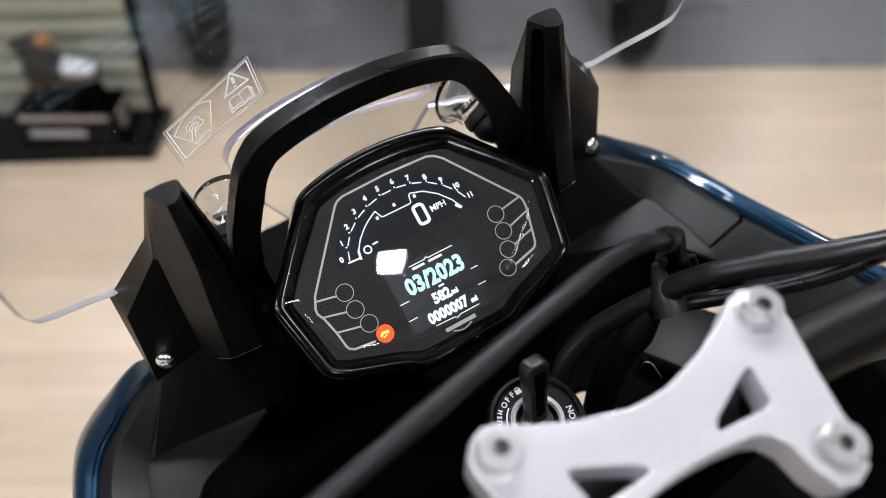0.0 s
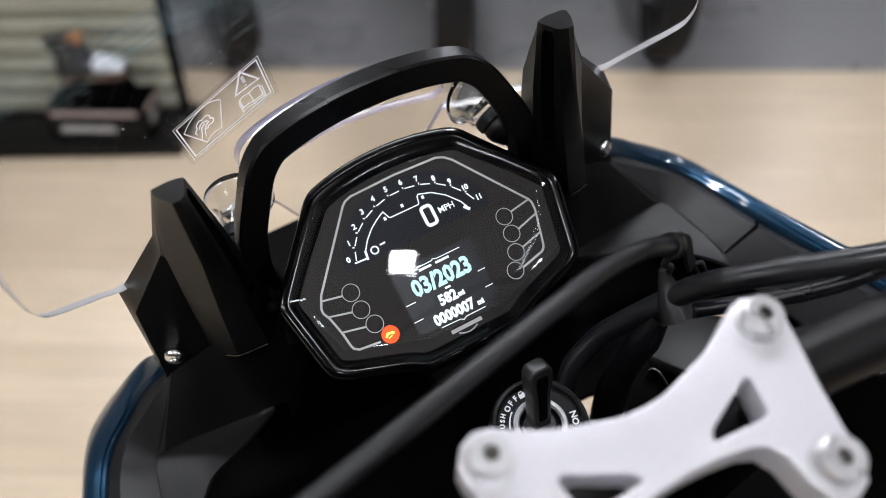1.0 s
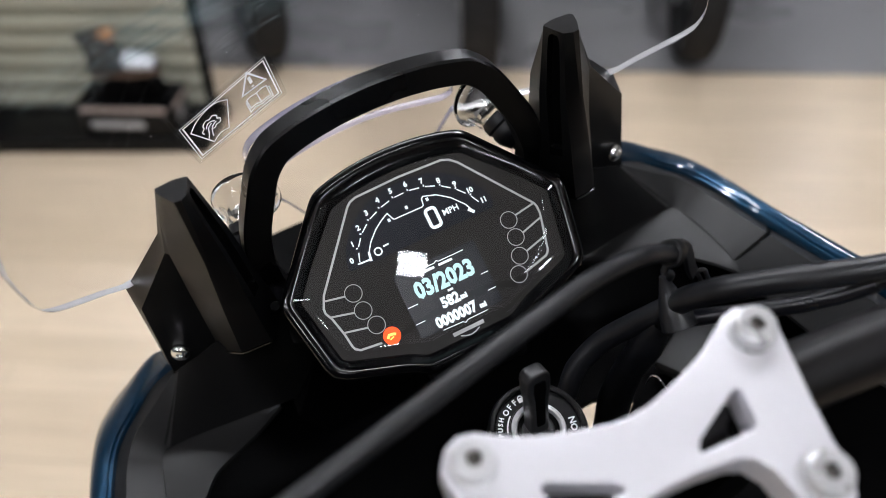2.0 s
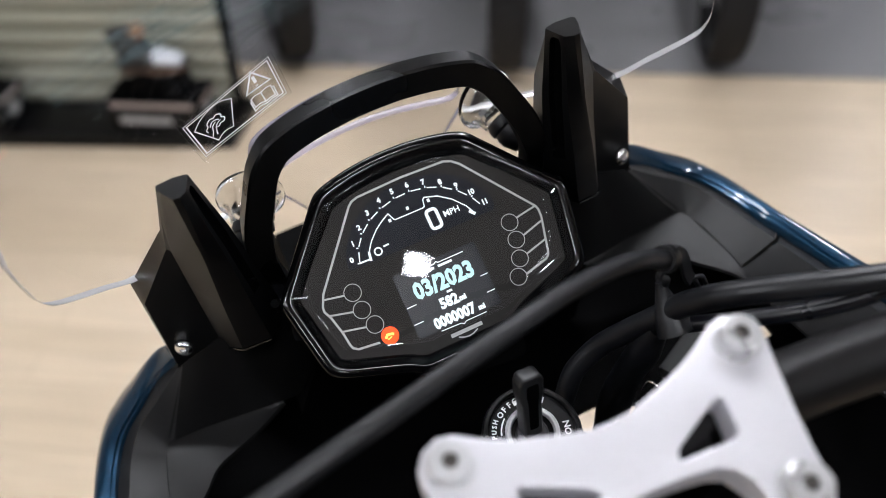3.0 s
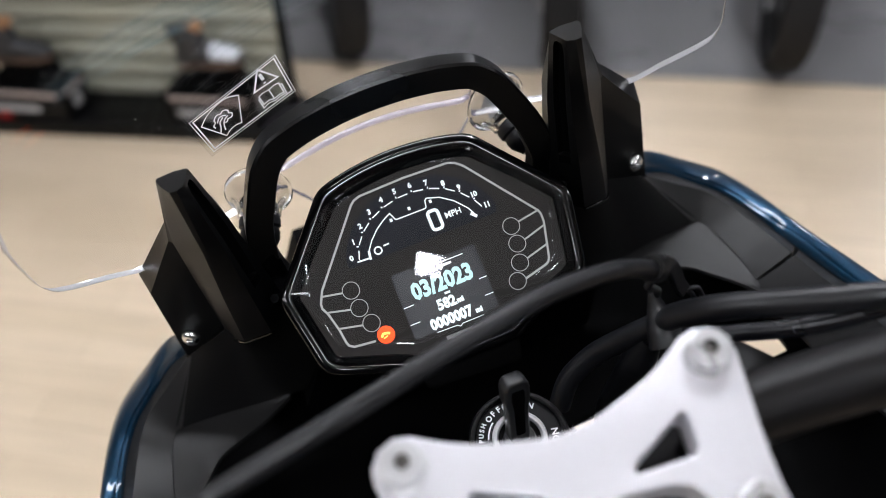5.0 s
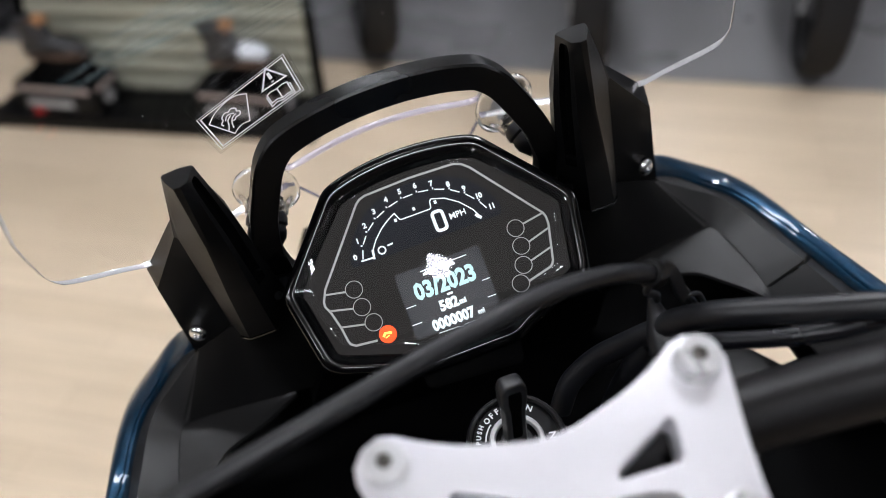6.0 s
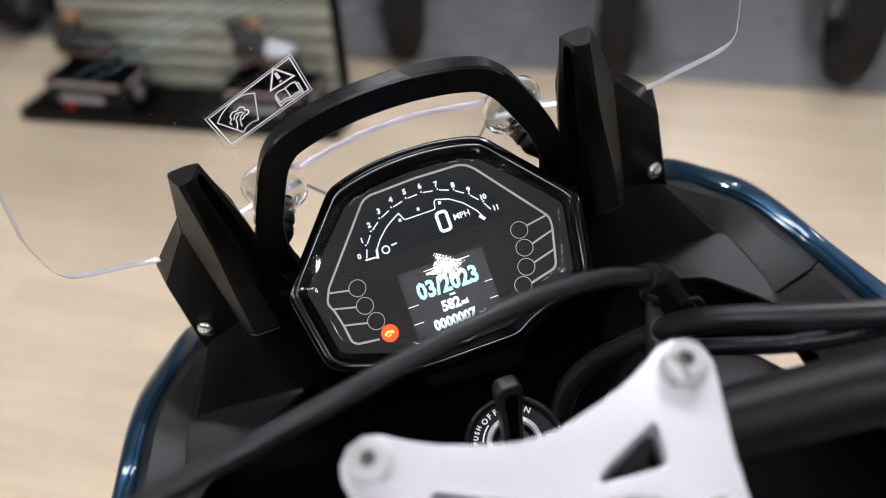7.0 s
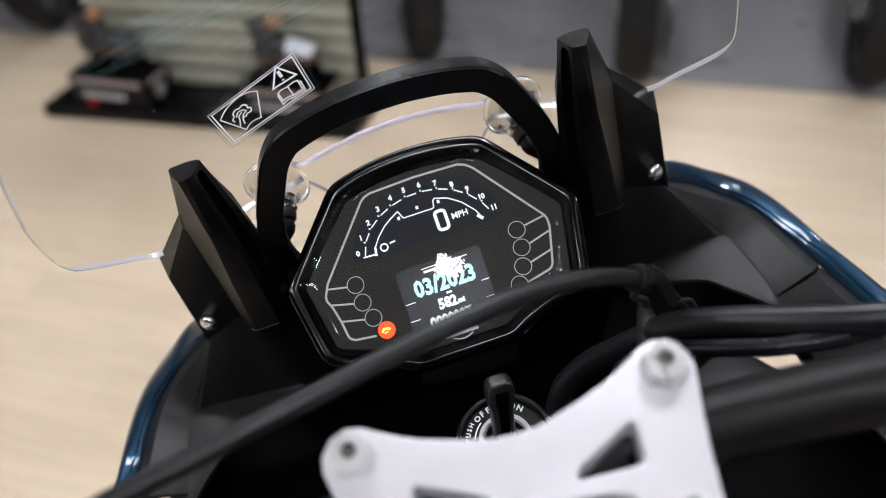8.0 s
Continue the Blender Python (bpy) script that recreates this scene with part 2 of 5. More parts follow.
def loft(rings, cap=True, closed=True):
    bm = bmesh.new()
    vs = [[bm.verts.new(p) for p in r] for r in rings]
    n = len(rings[0])
    for a, b in zip(vs, vs[1:]):
        for k in range(n if closed else n - 1):
            bm.faces.new((a[k], a[(k + 1) % n], b[(k + 1) % n], b[k]))
    if cap and closed:
        bm.faces.new(vs[0][::-1])
        bm.faces.new(vs[-1])
    return bm


def spline(points, per=8, closed=False):
    """Catmull-Rom through the points."""
    P = [Vector(p) for p in points]
    n = len(P)
    out = []
    for i in range(n if closed else n - 1):
        if closed:
            a, b, c, d = P[i - 1], P[i], P[(i + 1) % n], P[(i + 2) % n]
        else:
            b, c = P[i], P[i + 1]
            a = P[i - 1] if i else b * 2 - c
            d = P[i + 2] if i + 2 < n else c * 2 - b
        for k in range(per):
            t = k / per
            out.append(0.5 * ((2 * b) + (c - a) * t + (2 * a - 5 * b + 4 * c - d) * t * t + (3 * b - a - 3 * c + d) * t ** 3))
    if not closed:
        out.append(P[-1])
    return out


def sweep(path, section, cap=True, closed=False, up=(0, 0, 1)):
    """A section (list of (side, up) offsets, or one list per station) carried along a path."""
    n = len(path)
    rings = []
    ref = Vector(up)
    for i, p in enumerate(path):
        if closed:
            d = path[(i + 1) % n] - path[i - 1]
        else:
            d = path[min(i + 1, n - 1)] - path[max(i - 1, 0)]
        d.normalize()
        side = d.cross(ref)
        if side.length < 1e-4:
            side = d.cross(Vector((0.3, 1, 0.2)))
        side.normalize()
        top = side.cross(d).normalized()
        sec = section[i] if isinstance(section[0][0], (tuple, list)) else section
        rings.append([p + side * a + top * b for a, b in sec])
    if closed:
        rings.append(rings[0])
        bm = loft(rings, cap=False)
        bmesh.ops.remove_doubles(bm, verts=bm.verts, dist=1e-6)
        return bm
    return loft(rings, cap)


def circle_section(r, n=14):
    return [(r * math.cos(2 * math.pi * k / n), r * math.sin(2 * math.pi * k / n)) for k in range(n)]


def tube(points, r, per=8, n=14, up=(0, 0, 1), closed=False):
    path = spline(points, per, closed)
    if isinstance(r, (list, tuple)):
        m = len(points) - 1
        rad = []
        for i in range(len(path)):
            u = i / (len(path) - 1) * m
            k = min(int(u), m - 1)
            rad.append(r[k] + (r[k + 1] - r[k]) * (u - k))
        return sweep(path, [circle_section(q, n) for q in rad], up=up, closed=closed)
    return sweep(path, circle_section(r, n), up=up, closed=closed)


def prism(poly, z0, z1, m=None, bevel=0.0, segments=2, holes=()):
    """A plate cut to an outline, with holes through it."""
    bm = bmesh.new()
    loops = [poly, *holes]
    edges = []
    for lp in loops:
        vs = [bm.verts.new((x, y, z1)) for x, y in lp]
        edges += [bm.edges.new((vs[i], vs[(i + 1) % len(vs)])) for i in range(len(vs))]
    res = bmesh.ops.triangle_fill(bm, use_beauty=True, use_dissolve=True, edges=edges, normal=(0, 0, 1))
    faces = [f for f in res["geom"] if isinstance(f, bmesh.types.BMFace)]
    ext = bmesh.ops.extrude_face_region(bm, geom=faces)
    bmesh.ops.translate(bm, vec=(0, 0, z0 - z1), verts=[v for v in ext["geom"] if isinstance(v, bmesh.types.BMVert)])
    bmesh.ops.recalc_face_normals(bm, faces=bm.faces[:])
    if bevel:
        es = [e for e in bm.edges if len(e.link_faces) == 2 and e.calc_face_angle(0) > radians(50) and abs(e.verts[0].co.z - e.verts[1].co.z) < 1e-6]
        bmesh.ops.bevel(bm, geom=es, offset=bevel, segments=segments, affect="EDGES", profile=0.5, clamp_overlap=True)
    if m is not None:
        bm.transform(m)
    return bm


def stroke(points, width, h=0.0, closed=False, thick=0.0):
    """A flat printed line of even width along 2D points, at height h."""
    P = [Vector((p[0], p[1])) for p in points]
    n = len(P)
    bm = bmesh.new()
    rows = []
    for i in range(n):
        a = P[i - 1] if (i or closed) else None
        c = P[(i + 1) % n] if (i < n - 1 or closed) else None
        d1 = (P[i] - a).normalized() if a is not None else None
        d2 = (c - P[i]).normalized() if c is not None else None
        d = ((d1 or d2) + (d2 or d1))
        d = d.normalized() if d.length > 1e-6 else (d1 or d2)
        nn = Vector((-d.y, d.x))
        k = 1.0
        if d1 is not None and d2 is not None:
            k = 1 / max(0.5, abs(nn.dot(Vector((-d1.y, d1.x)))))
        w = nn * width / 2 * k
        rows.append((bm.verts.new((P[i].x + w.x, P[i].y + w.y, h)), bm.verts.new((P[i].x - w.x, P[i].y - w.y, h))))
    for i in range(n if closed else n - 1):
        a, b = rows[i], rows[(i + 1) % n]
        bm.faces.new((a[0], a[1], b[1], b[0]))
    return bm


def join(*bms):
    out = bmesh.new()
    for b in bms:
        me = bpy.data.meshes.new("tmp")
        b.to_mesh(me)
        b.free()
        out.from_mesh(me)
        bpy.data.meshes.remove(me)
    return out


def arc2(cx, cy, r, a0, a1, n=16):
    return [(cx + r * math.cos(radians(a0 + (a1 - a0) * k / n)), cy + r * math.sin(radians(a0 + (a1 - a0) * k / n))) for k in range(n + 1)]


def ring2(cx, cy, r, width, h, n=28):
    return stroke(arc2(cx, cy, r, 0, 360 * (n - 1) / n, n - 1), width, h, closed=True)


def disc2(cx, cy, r, h, n=28):
    bm = bmesh.new()
    bm.faces.new([bm.verts.new((x, y, h)) for x, y in arc2(cx, cy, r, 0, 360 * (n - 1) / n, n - 1)])
    return bm


def rounded(poly, r, n=4):
    """Rounds the corners of a 2D outline."""
    out = []
    P = [Vector(p) for p in poly]
    for i in range(len(P)):
        a, b, c = P[i - 1], P[i], P[(i + 1) % len(P)]
        d1, d2 = a - b, c - b
        k = min(r, d1.length * 0.45, d2.length * 0.45)
        p, q = b + d1.normalized() * k, b + d2.normalized() * k
        for j in range(n + 1):
            t = j / n
            out.append(tuple(p * (1 - t) ** 2 + b * 2 * t * (1 - t) + q * t * t))
    return out


def inset(poly, d):
    """A convex-ish outline moved inwards by d."""
    P = [Vector(p) for p in poly]
    area = sum(P[i - 1].x * P[i].y - P[i].x * P[i - 1].y for i in range(len(P)))
    s = 1 if area > 0 else -1
    out = []
    for i in range(len(P)):
        d1 = (P[i] - P[i - 1]).normalized()
        d2 = (P[(i + 1) % len(P)] - P[i]).normalized()
        n1, n2 = Vector((-d1.y, d1.x)) * s, Vector((-d2.y, d2.x)) * s
        nn = n1 + n2
        nn = nn / max(0.4, nn.length_squared / 2) if nn.length else n1
        out.append(tuple(P[i] + nn * d))
    return out


def lettering(name, text, size, m, material, parent, bold=0.0, spacing=1.0, align="CENTER", label=""):
    """Flat letters in the built-in font, as a mesh."""
    cu = bpy.data.curves.new("letters", "FONT")
    cu.body, cu.size, cu.offset, cu.space_character = text, size, bold, spacing
    cu.align_x, cu.align_y, cu.resolution_u = align, "CENTER", 2
    tmp = bpy.data.objects.new("letters", cu)
    scene.collection.objects.link(tmp)
    bpy.context.view_layer.update()
    me = bpy.data.meshes.new_from_object(tmp.evaluated_get(bpy.context.evaluated_depsgraph_get()))
    bpy.data.objects.remove(tmp)
    bpy.data.curves.remove(cu)
    me.transform(m)
    me.materials.clear()
    me.materials.append(material)
    ob = new(name, me)
    ob.parent = parent
    if label:
        tagged(ob, label)
    return ob


def mirrored(points):
    return [(-p[0], p[1], p[2]) for p in points]


def basis(origin, ax, ay, az):
    m = Matrix((ax, ay, az)).transposed().to_4x4()
    m.translation = Vector(origin)
    return m


def axis_pose(origin, z, x=(1, 0, 0)):
    z = Vector(z).normalized()
    y = z.cross(Vector(x)).normalized()
    return basis(origin, y.cross(z), y, z)

# ---- the room ----
X0, X1, Y0, Y1, HIGH = -5.0, 5.0, -4.0, 7.5, 3.1


def room():
    tagged(mesh_object("floor", box(X1 - X0, Y1 - Y0, 0.1, pose((X0 + X1) / 2, (Y0 + Y1) / 2, -0.05)), wood_floor), "pale maple strip board showroom floor", "floor", kind="structure")
    edge = 2.74
    bm = box(X1 - X0, Y1 - edge, 0.006, pose((X0 + X1) / 2, (Y1 + edge) / 2 + 0.01, 0.003, 0, 0, 0.8))
    tagged(mesh_object("floor_covering", bm, grey_covering), "smooth mid grey floor covering laid over the boards", "floor covering", kind="structure")
    for name, m, paint in (("wall_north", pose(0, Y1 + 0.1, HIGH / 2), wall_paint), ("wall_south", pose(0, Y0 - 0.1, HIGH / 2), wall_black)):
        tagged(mesh_object(name, box(X1 - X0 + 0.4, 0.2, HIGH, m), paint), "plain dark showroom wall, unseen, closing the room", "wall", kind="structure")
    for name, m in (("wall_east", pose(X1 + 0.1, (Y0 + Y1) / 2, HIGH / 2)), ("wall_west", pose(X0 - 0.1, (Y0 + Y1) / 2, HIGH / 2))):
        tagged(mesh_object(name, box(0.2, Y1 - Y0, HIGH, m), wall_paint), "plain dark grey painted showroom wall", "wall", kind="structure")
    tagged(mesh_object("ceiling", box(X1 - X0 + 0.4, Y1 - Y0 + 0.4, 0.1, pose(0, (Y0 + Y1) / 2, HIGH + 0.05)), ceiling_paint), "plain grey showroom ceiling", "ceiling", kind="structure")


def ceiling_light():
    e = thing("ceiling_light", pose(0, 0, HIGH), "square white flush LED ceiling panel, lit", "ceiling light", "ceiling lights")
    rim = join(*[box(0.34, 0.02, 0.03, pose(0, 0.16 * s, -0.017), 0.003) for s in (-1, 1)], *[box(0.02, 0.30, 0.03, pose(0.16 * s, 0, -0.017), 0.003) for s in (-1, 1)])
    part("frame", rim, white_metal, e)
    part("diffuser", box(0.30, 0.30, 0.012, pose(0, 0, -0.016)), panel_glow, e, "glowing white diffuser")
    return e


room()
first_light = ceiling_light()
LIGHTS = [(x, y) for y in (-3.4, -1.0, 1.4, 3.8, 6.2) for x in (-2.03, 0.36, 2.75) if (x, y) != (-2.03, 1.4)]
first_light.matrix_basis = pose(LIGHTS[0][0], LIGHTS[0][1], HIGH)
for lx, ly in LIGHTS[1:]:
    copy_thing(first_light, pose(lx, ly, HIGH))



def linear_light(m, length, wide, label):
    e = thing("linear_light", m, label, "ceiling light", "linear lights")
    part("housing", box(length + .04, wide + .03, .035, pose(0, 0, -.019), .006), white_metal, e)
    part("diffuser", box(length, wide, .012, pose(0, 0, -.040), .003), batten_glow, e, "glowing white diffuser")
    return e


# the two wide panels are added out of view to put highlights on the dial rim
linear_light(pose(-1.10, 1.42, HIGH), 2.4, .32, "added unseen wide LED ceiling panel for dial rim highlights, lit")
linear_light(pose(-2.90, -1.88, HIGH), 2.6, .32, "added unseen wide LED ceiling panel for dial rim highlights, lit")
linear_light(pose(1.95, -.35, HIGH, 0, 0, 90), 1.6, .014, "long slim white LED batten on the ceiling, lit")

# ---- the motorcycle in front: its frame leans on the side stand ----
# local axes: x to its right, y forwards, z up along the lean; the dial's centre lies at (0, 0, H)
AX, AY, AZ = (0.86593, 0.46050, 0.19521), (-0.46953, 0.88292, 0.0), (-0.17235, -0.09166, 0.98076)
H = 1.16236
BASE = basis((0.192, 0.458, 0.0), AX, AY, AZ)
UP = Matrix.Translation((0, 0, H))
bike = thing("motorcycle", BASE, "blue adventure motorcycle with black cockpit leaning on its side stand", "motorcycle")


def bp(name, bm, material, parent=None, label="", smooth=40):
    bm.transform(UP)
    return part(name, bm, material, parent or bike, label, smooth)


def screw(parent, name, m, r=0.0085, material=bolt_steel, socket=0.0038, head=0.006, washer=True, label="", dome=False):
    """A socket screw: head with a hexagonal recess, on a washer."""
    if dome:
        prof = [(r, 0), (r, 0.0008), (r * 0.95, head * 0.45), (r * 0.8, head * 0.78), (r * 0.55, head * 0.97), (socket, head), (socket * 0.95, head * 0.5), (0.0002, head * 0.5)]
    else:
        prof = [(r, 0), (r, head - 0.001), (r - 0.001, head), (socket, head), (socket, head * 0.35), (0.0002, head * 0.35)]
    b = lathe(prof, 24, m)
    if washer:
        b = join(b, lathe([(r * 1.35, -0.0002), (r * 1.35, 0.0014), (r * 0.98, 0.0014)], 24, m, cap=False))
    return bp(name, b, material, parent, label, 35)


def loft_sided(rings, s):
    return loft([[(p[0] * s, p[1], p[2]) for p in r] for r in rings])


def screen_mounts():
    top = [(.0992, .0325, .1020), (.1022, .0165, .1034), (.1050, .0108, .1056), (.1085, .0114, .1054), (.1130, .0210, .1044), (.1158, .0300, .1030), (.1158, .0345, .1016), (.107, .0365, .1010), (.1010, .0345, .1014)]
    mid = [(.0935, .036, .062), (.1003, .0182, .060), (.1085, .0168, .060), (.1108, .0176, .060), (.1262, .0363, .0600), (.1280, .0372, .0615), (.1280, .0510, .0650), (.112, .060, .060), (.0985, .0560, .061)]
    low = [(.0900, .038, .022), (.1002, .0184, .025), (.1125, .0215, .025), (.1147, .0226, .025), (.1290, .0458, .0275), (.1545, .0530, .0235), (.1585, .0690, .0280), (.122, .076, .022), (.0985, .0690, .022)]
    bot = [(.0865, .040, -.014), (.0998, .0187, -.0121), (.1165, .0286, -.021), (.119, .0303, -.022), (.1340, .0640, -.0460), (.1685, .0785, -.0600), (.1690, .083, -.0500), (.122, .084, -.040), (.0940, .0760, -.040)]
    def between(a, b, f):
        return [tuple(p + (q - p) * f for p, q in zip(u, v)) for u, v in zip(a, b)]

    def slotted(ring, wide, deep):
        """Four more points on the inner facet; the middle two sink in to form the slot."""
        u, v = Vector(ring[0]), Vector(ring[1])
        inward = Vector((.93, .36, 0)) * deep
        cols = (.52 - wide, .52 - wide * .72, .52 + wide * .72, .52 + wide)
        pts = [u.lerp(v, f) + (inward if k in (1, 2) else Vector()) for k, f in enumerate(cols)]
        return [ring[0], *[tuple(p) for p in pts], *ring[1:]]

    stations = [(bot, .20, 0), (between(low, mid, -.12), .20, 0), (between(low, mid, .02), .20, 0), (between(low, mid, .05), .20, .0030), (between(low, mid, .55), .23, .0030), (mid, .25, .0030), (between(mid, top, .50), .27, .0030), (between(mid, top, .84), .27, .0030), (between(mid, top, .90), .22, .0026), (between(mid, top, .93), .17, 0), (top, .17, 0)]
    for s in (1, -1):
        rings = [slotted(*q) for q in stations]
        bm = loft_sided(rings, s)
        bevelled(bm, 0.0008, 2, 24)
        body = bp("screen_mount", bm, plastic, None, "tall faceted black plastic windscreen mount with a slot", 30)
        # the slot's bottom and sides take darker plastic for the shade in the recess
        body.data.materials.append(plastic_dark)
        for p in body.data.polygons:
            c = Vector((p.center.x * s, p.center.y, p.center.z - H))
            lo_, hi_ = (low, mid) if c.z < .061 else (mid, top)
            f = (c.z - lo_[0][2]) / (hi_[0][2] - lo_[0][2])
            q = between(lo_, hi_, f)
            u, v = Vector(q[0]), Vector(q[1])
            deep, along = (c - u).dot(Vector((.93, .36, 0))), (c - u).dot(v - u) / (v - u).length_squared
            if .0005 < deep < .0045 and .22 < along < .82 and .02 < c.z < .1:
                p.material_index = 1
        screw(body, "screw", axis_pose((.1545 * s, .0645, -.0325), Vector((.42 * s, -.85, .12))), 0.0062, chrome, 0.002, 0.0042, False, "domed steel screw", True)
        # a gloss bead added along the foot edge to draw its thin highlight
        foot = [(p[0] * s, p[1] - .0004, p[2] + .0004) for p in (bot[5], bot[4], bot[3], bot[2], bot[1])]
        bp("foot_glint", tube(foot, .0009, 1, 8), gloss_black, body, "thin gloss bead added for the highlight along the foot")
        # small rubber foot pin beside the hoop
        bp("stop_pin", tube([(.090 * s, .033, -.004), (.089 * s, .026, .004), (.0895 * s, .021, .010)], [.0036, .0034, .0026], 6, 12), plastic_dark, body)


def hoop():
    half = [(.0800, .0600, -.040), (.0836, .0520, -.014), (.0862, .0445, .006), (.0866, .0395, .0200), (.0856, .0375, .0300), (.0812, .0368, .0480), (.0742, .0365, .0640), (.0678, .0366, .0770), (.0640, .0367, .0828), (.0592, .0368, .0878), (.0532, .0369, .0918), (.0380, .0372, .0962), (.0210, .0375, .0988), (.0100, .0377, .0996)]
    pts = half + [(0, .0378, .0998)] + mirrored(half)[::-1]
    path = [p + Vector((0, .0062, 0)) for p in spline(pts, 6)]
    w, d, b = .0077, .0072, .0016
    sec = [(w, -d + b), (w, d - b * 2), (w - b * 1.6, d), (-w + b, d), (-w, d - b), (-w, -d + b * .8), (-w + b * .8, -d), (w - b * .5, -d), (w - b * .14, -d + b * .36)]
    bp("accessory_hoop", sweep(path, sec, up=(0, 1, 0)), bar_paint, None, "satin black arched accessory bar over the dial", 30)


def ws_y(x, z):
    return .106 - .38 * (z - .09) - 2.7 * x * x


def windscreen():
    cols = [0, .010, .020, .030, .040, .048, .055, .060, .0640, .0668, .0690]
    cent = [-c for c in cols[:0:-1]] + cols
    outer = [k / 14 for k in range(1, 15)]

    def width(z):
        tab = [(-.075, .036), (-.045, .047), (-.020, .0560), (-.005, .0625), (.007, .0680), (.009, .0720), (.012, .0850), (.0155, .1150), (.019, .1380), (.022, .1470), (.027, .155), (.045, .1690), (.056, .1785), (.062, .1828), (.067, .1858), (.073, .1875), (.080, .1880), (.105, .1865), (.148, .1755), (.20, .160), (.26, .139), (.31, .112), (.335, .085)]
        for (za, wa), (zb, wb) in zip(tab, tab[1:]):
            if z <= zb:
                return wa + (wb - wa) * (z - za) / (zb - za)
        return .085

    rounding = [0, 0, 0, 0, 0, .0002, .0006, .0014, .0034, .0065, .0125]

    def s1(x):
        q = min(abs(x), .069)
        i = min(range(11), key=lambda k: abs(cols[k] - q))
        return .0243 - .0050 * (q / .069) ** 2 + rounding[i] * .75

    def s2(x):
        q = min(abs(x), .069)
        i = min(range(11), key=lambda k: abs(cols[k] - q))
        return .0628 - .0060 * (q / .069) ** 2 - rounding[i] * .9

    levels = [-.075, -.060, -.045, -.032, -.020, -.012, -.005, .0, .004, .007, .009, .012, "a", "b", "c", "d", "e", .064, .0675, .071, .075, .080, .088, .097, .108, .120, .135, .150, .170, .195, .22, .25, .28, .31, .335]
    grid = []
    bm = bmesh.new()
    mixing = {"a": 0, "b": .25, "c": .5, "d": .75, "e": 1}
    for lv in levels:
        row = []
        for side in (-1, 0, 1):
            base = cent if side == 0 else outer
            seq = base if side >= 0 else base[::-1]
            for c in seq:
                if side == 0:
                    x = c if isinstance(lv, str) else c * min(1, width(lv) / .069)
                    z = lv if not isinstance(lv, str) else s1(x) * (1 - mixing[lv]) + s2(x) * mixing[lv]
                else:
                    ze = s1(.069) * (1 - mixing[lv]) + s2(.069) * mixing[lv] if isinstance(lv, str) else lv
                    zo = {"a": .020, "b": .031, "c": .042, "d": .052, "e": .059}[lv] if isinstance(lv, str) else lv
                    z = ze + (zo - ze) * min(1, c * 1.3)
                    x = side * (.069 + max(0, width(z) - .069) * c) if width(z) > .069 else side * width(z)
                row.append(bm.verts.new((x, ws_y(x, z), z)))
        grid.append(row)
    lo, hi = levels.index("a"), levels.index("e")
    n0 = len(outer)
    n1 = n0 + len(cent) - 1
    for i in range(len(grid) - 1):
        for k in range(len(grid[0]) - 1):
            if lo <= i < hi and n0 <= k < n1:
                continue
            bm.faces.new((grid[i][k], grid[i][k + 1], grid[i + 1][k + 1], grid[i + 1][k]))
    bmesh.ops.remove_doubles(bm, verts=bm.verts, dist=1e-6)
    loose = [v for v in bm.verts if not v.link_faces]
    bmesh.ops.delete(bm, geom=loose, context="VERTS")
    # real sheet: give it thickness towards the front
    ext = bmesh.ops.extrude_face_region(bm, geom=bm.faces[:])
    for v in [g for g in ext["geom"] if isinstance(g, bmesh.types.BMVert)]:
        x, y, z = v.co
        n = Vector((5.4 * x, 1, .38)).normalized()
        v.co += n * .0058
    bmesh.ops.recalc_face_normals(bm, faces=bm.faces[:])
    rim = [e for e in bm.edges if len(e.link_faces) == 2 and e.calc_face_angle(0) > radians(50)]
    bmesh.ops.bevel(bm, geom=rim, offset=.0010, segments=2, affect="EDGES", profile=0.5)
    ob = bp("windscreen", bm, clear_plastic, None, "clear acrylic windscreen with a vent slot", 30)
    ob.data.materials.append(dim_slot_edge)
    ob.data.materials.append(lit_rim_edge)
    # edge brightness is coloured in: dim violet round the slot, pale at the rim
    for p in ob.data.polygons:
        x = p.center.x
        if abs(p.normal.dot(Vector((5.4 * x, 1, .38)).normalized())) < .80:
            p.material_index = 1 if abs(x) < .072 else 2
    ob.visible_shadow = False
    return ob


def label_map(a, b, lift=.0012):
    """a along the label's length, b up it, both 0 to 1."""
    ul, ur, ll, lr = (-.0950, .1020), (-.0384, .1143), (-.0920, .0728), (-.0357, .0826)
    x = (ll[0] * (1 - a) + lr[0] * a) * (1 - b) + (ul[0] * (1 - a) + ur[0] * a) * b
    z = (ll[1] * (1 - a) + lr[1] * a) * (1 - b) + (ul[1] * (1 - a) + ur[1] * a) * b
    return Vector((x, ws_y(x, z) - lift, z))


def on_screen(bm):
    """Wraps flat work in label units (58 by 30 mm) on to the windscreen."""
    for v in bm.verts:
        v.co = label_map(v.co.x / 58, v.co.y / 30)
    return bm


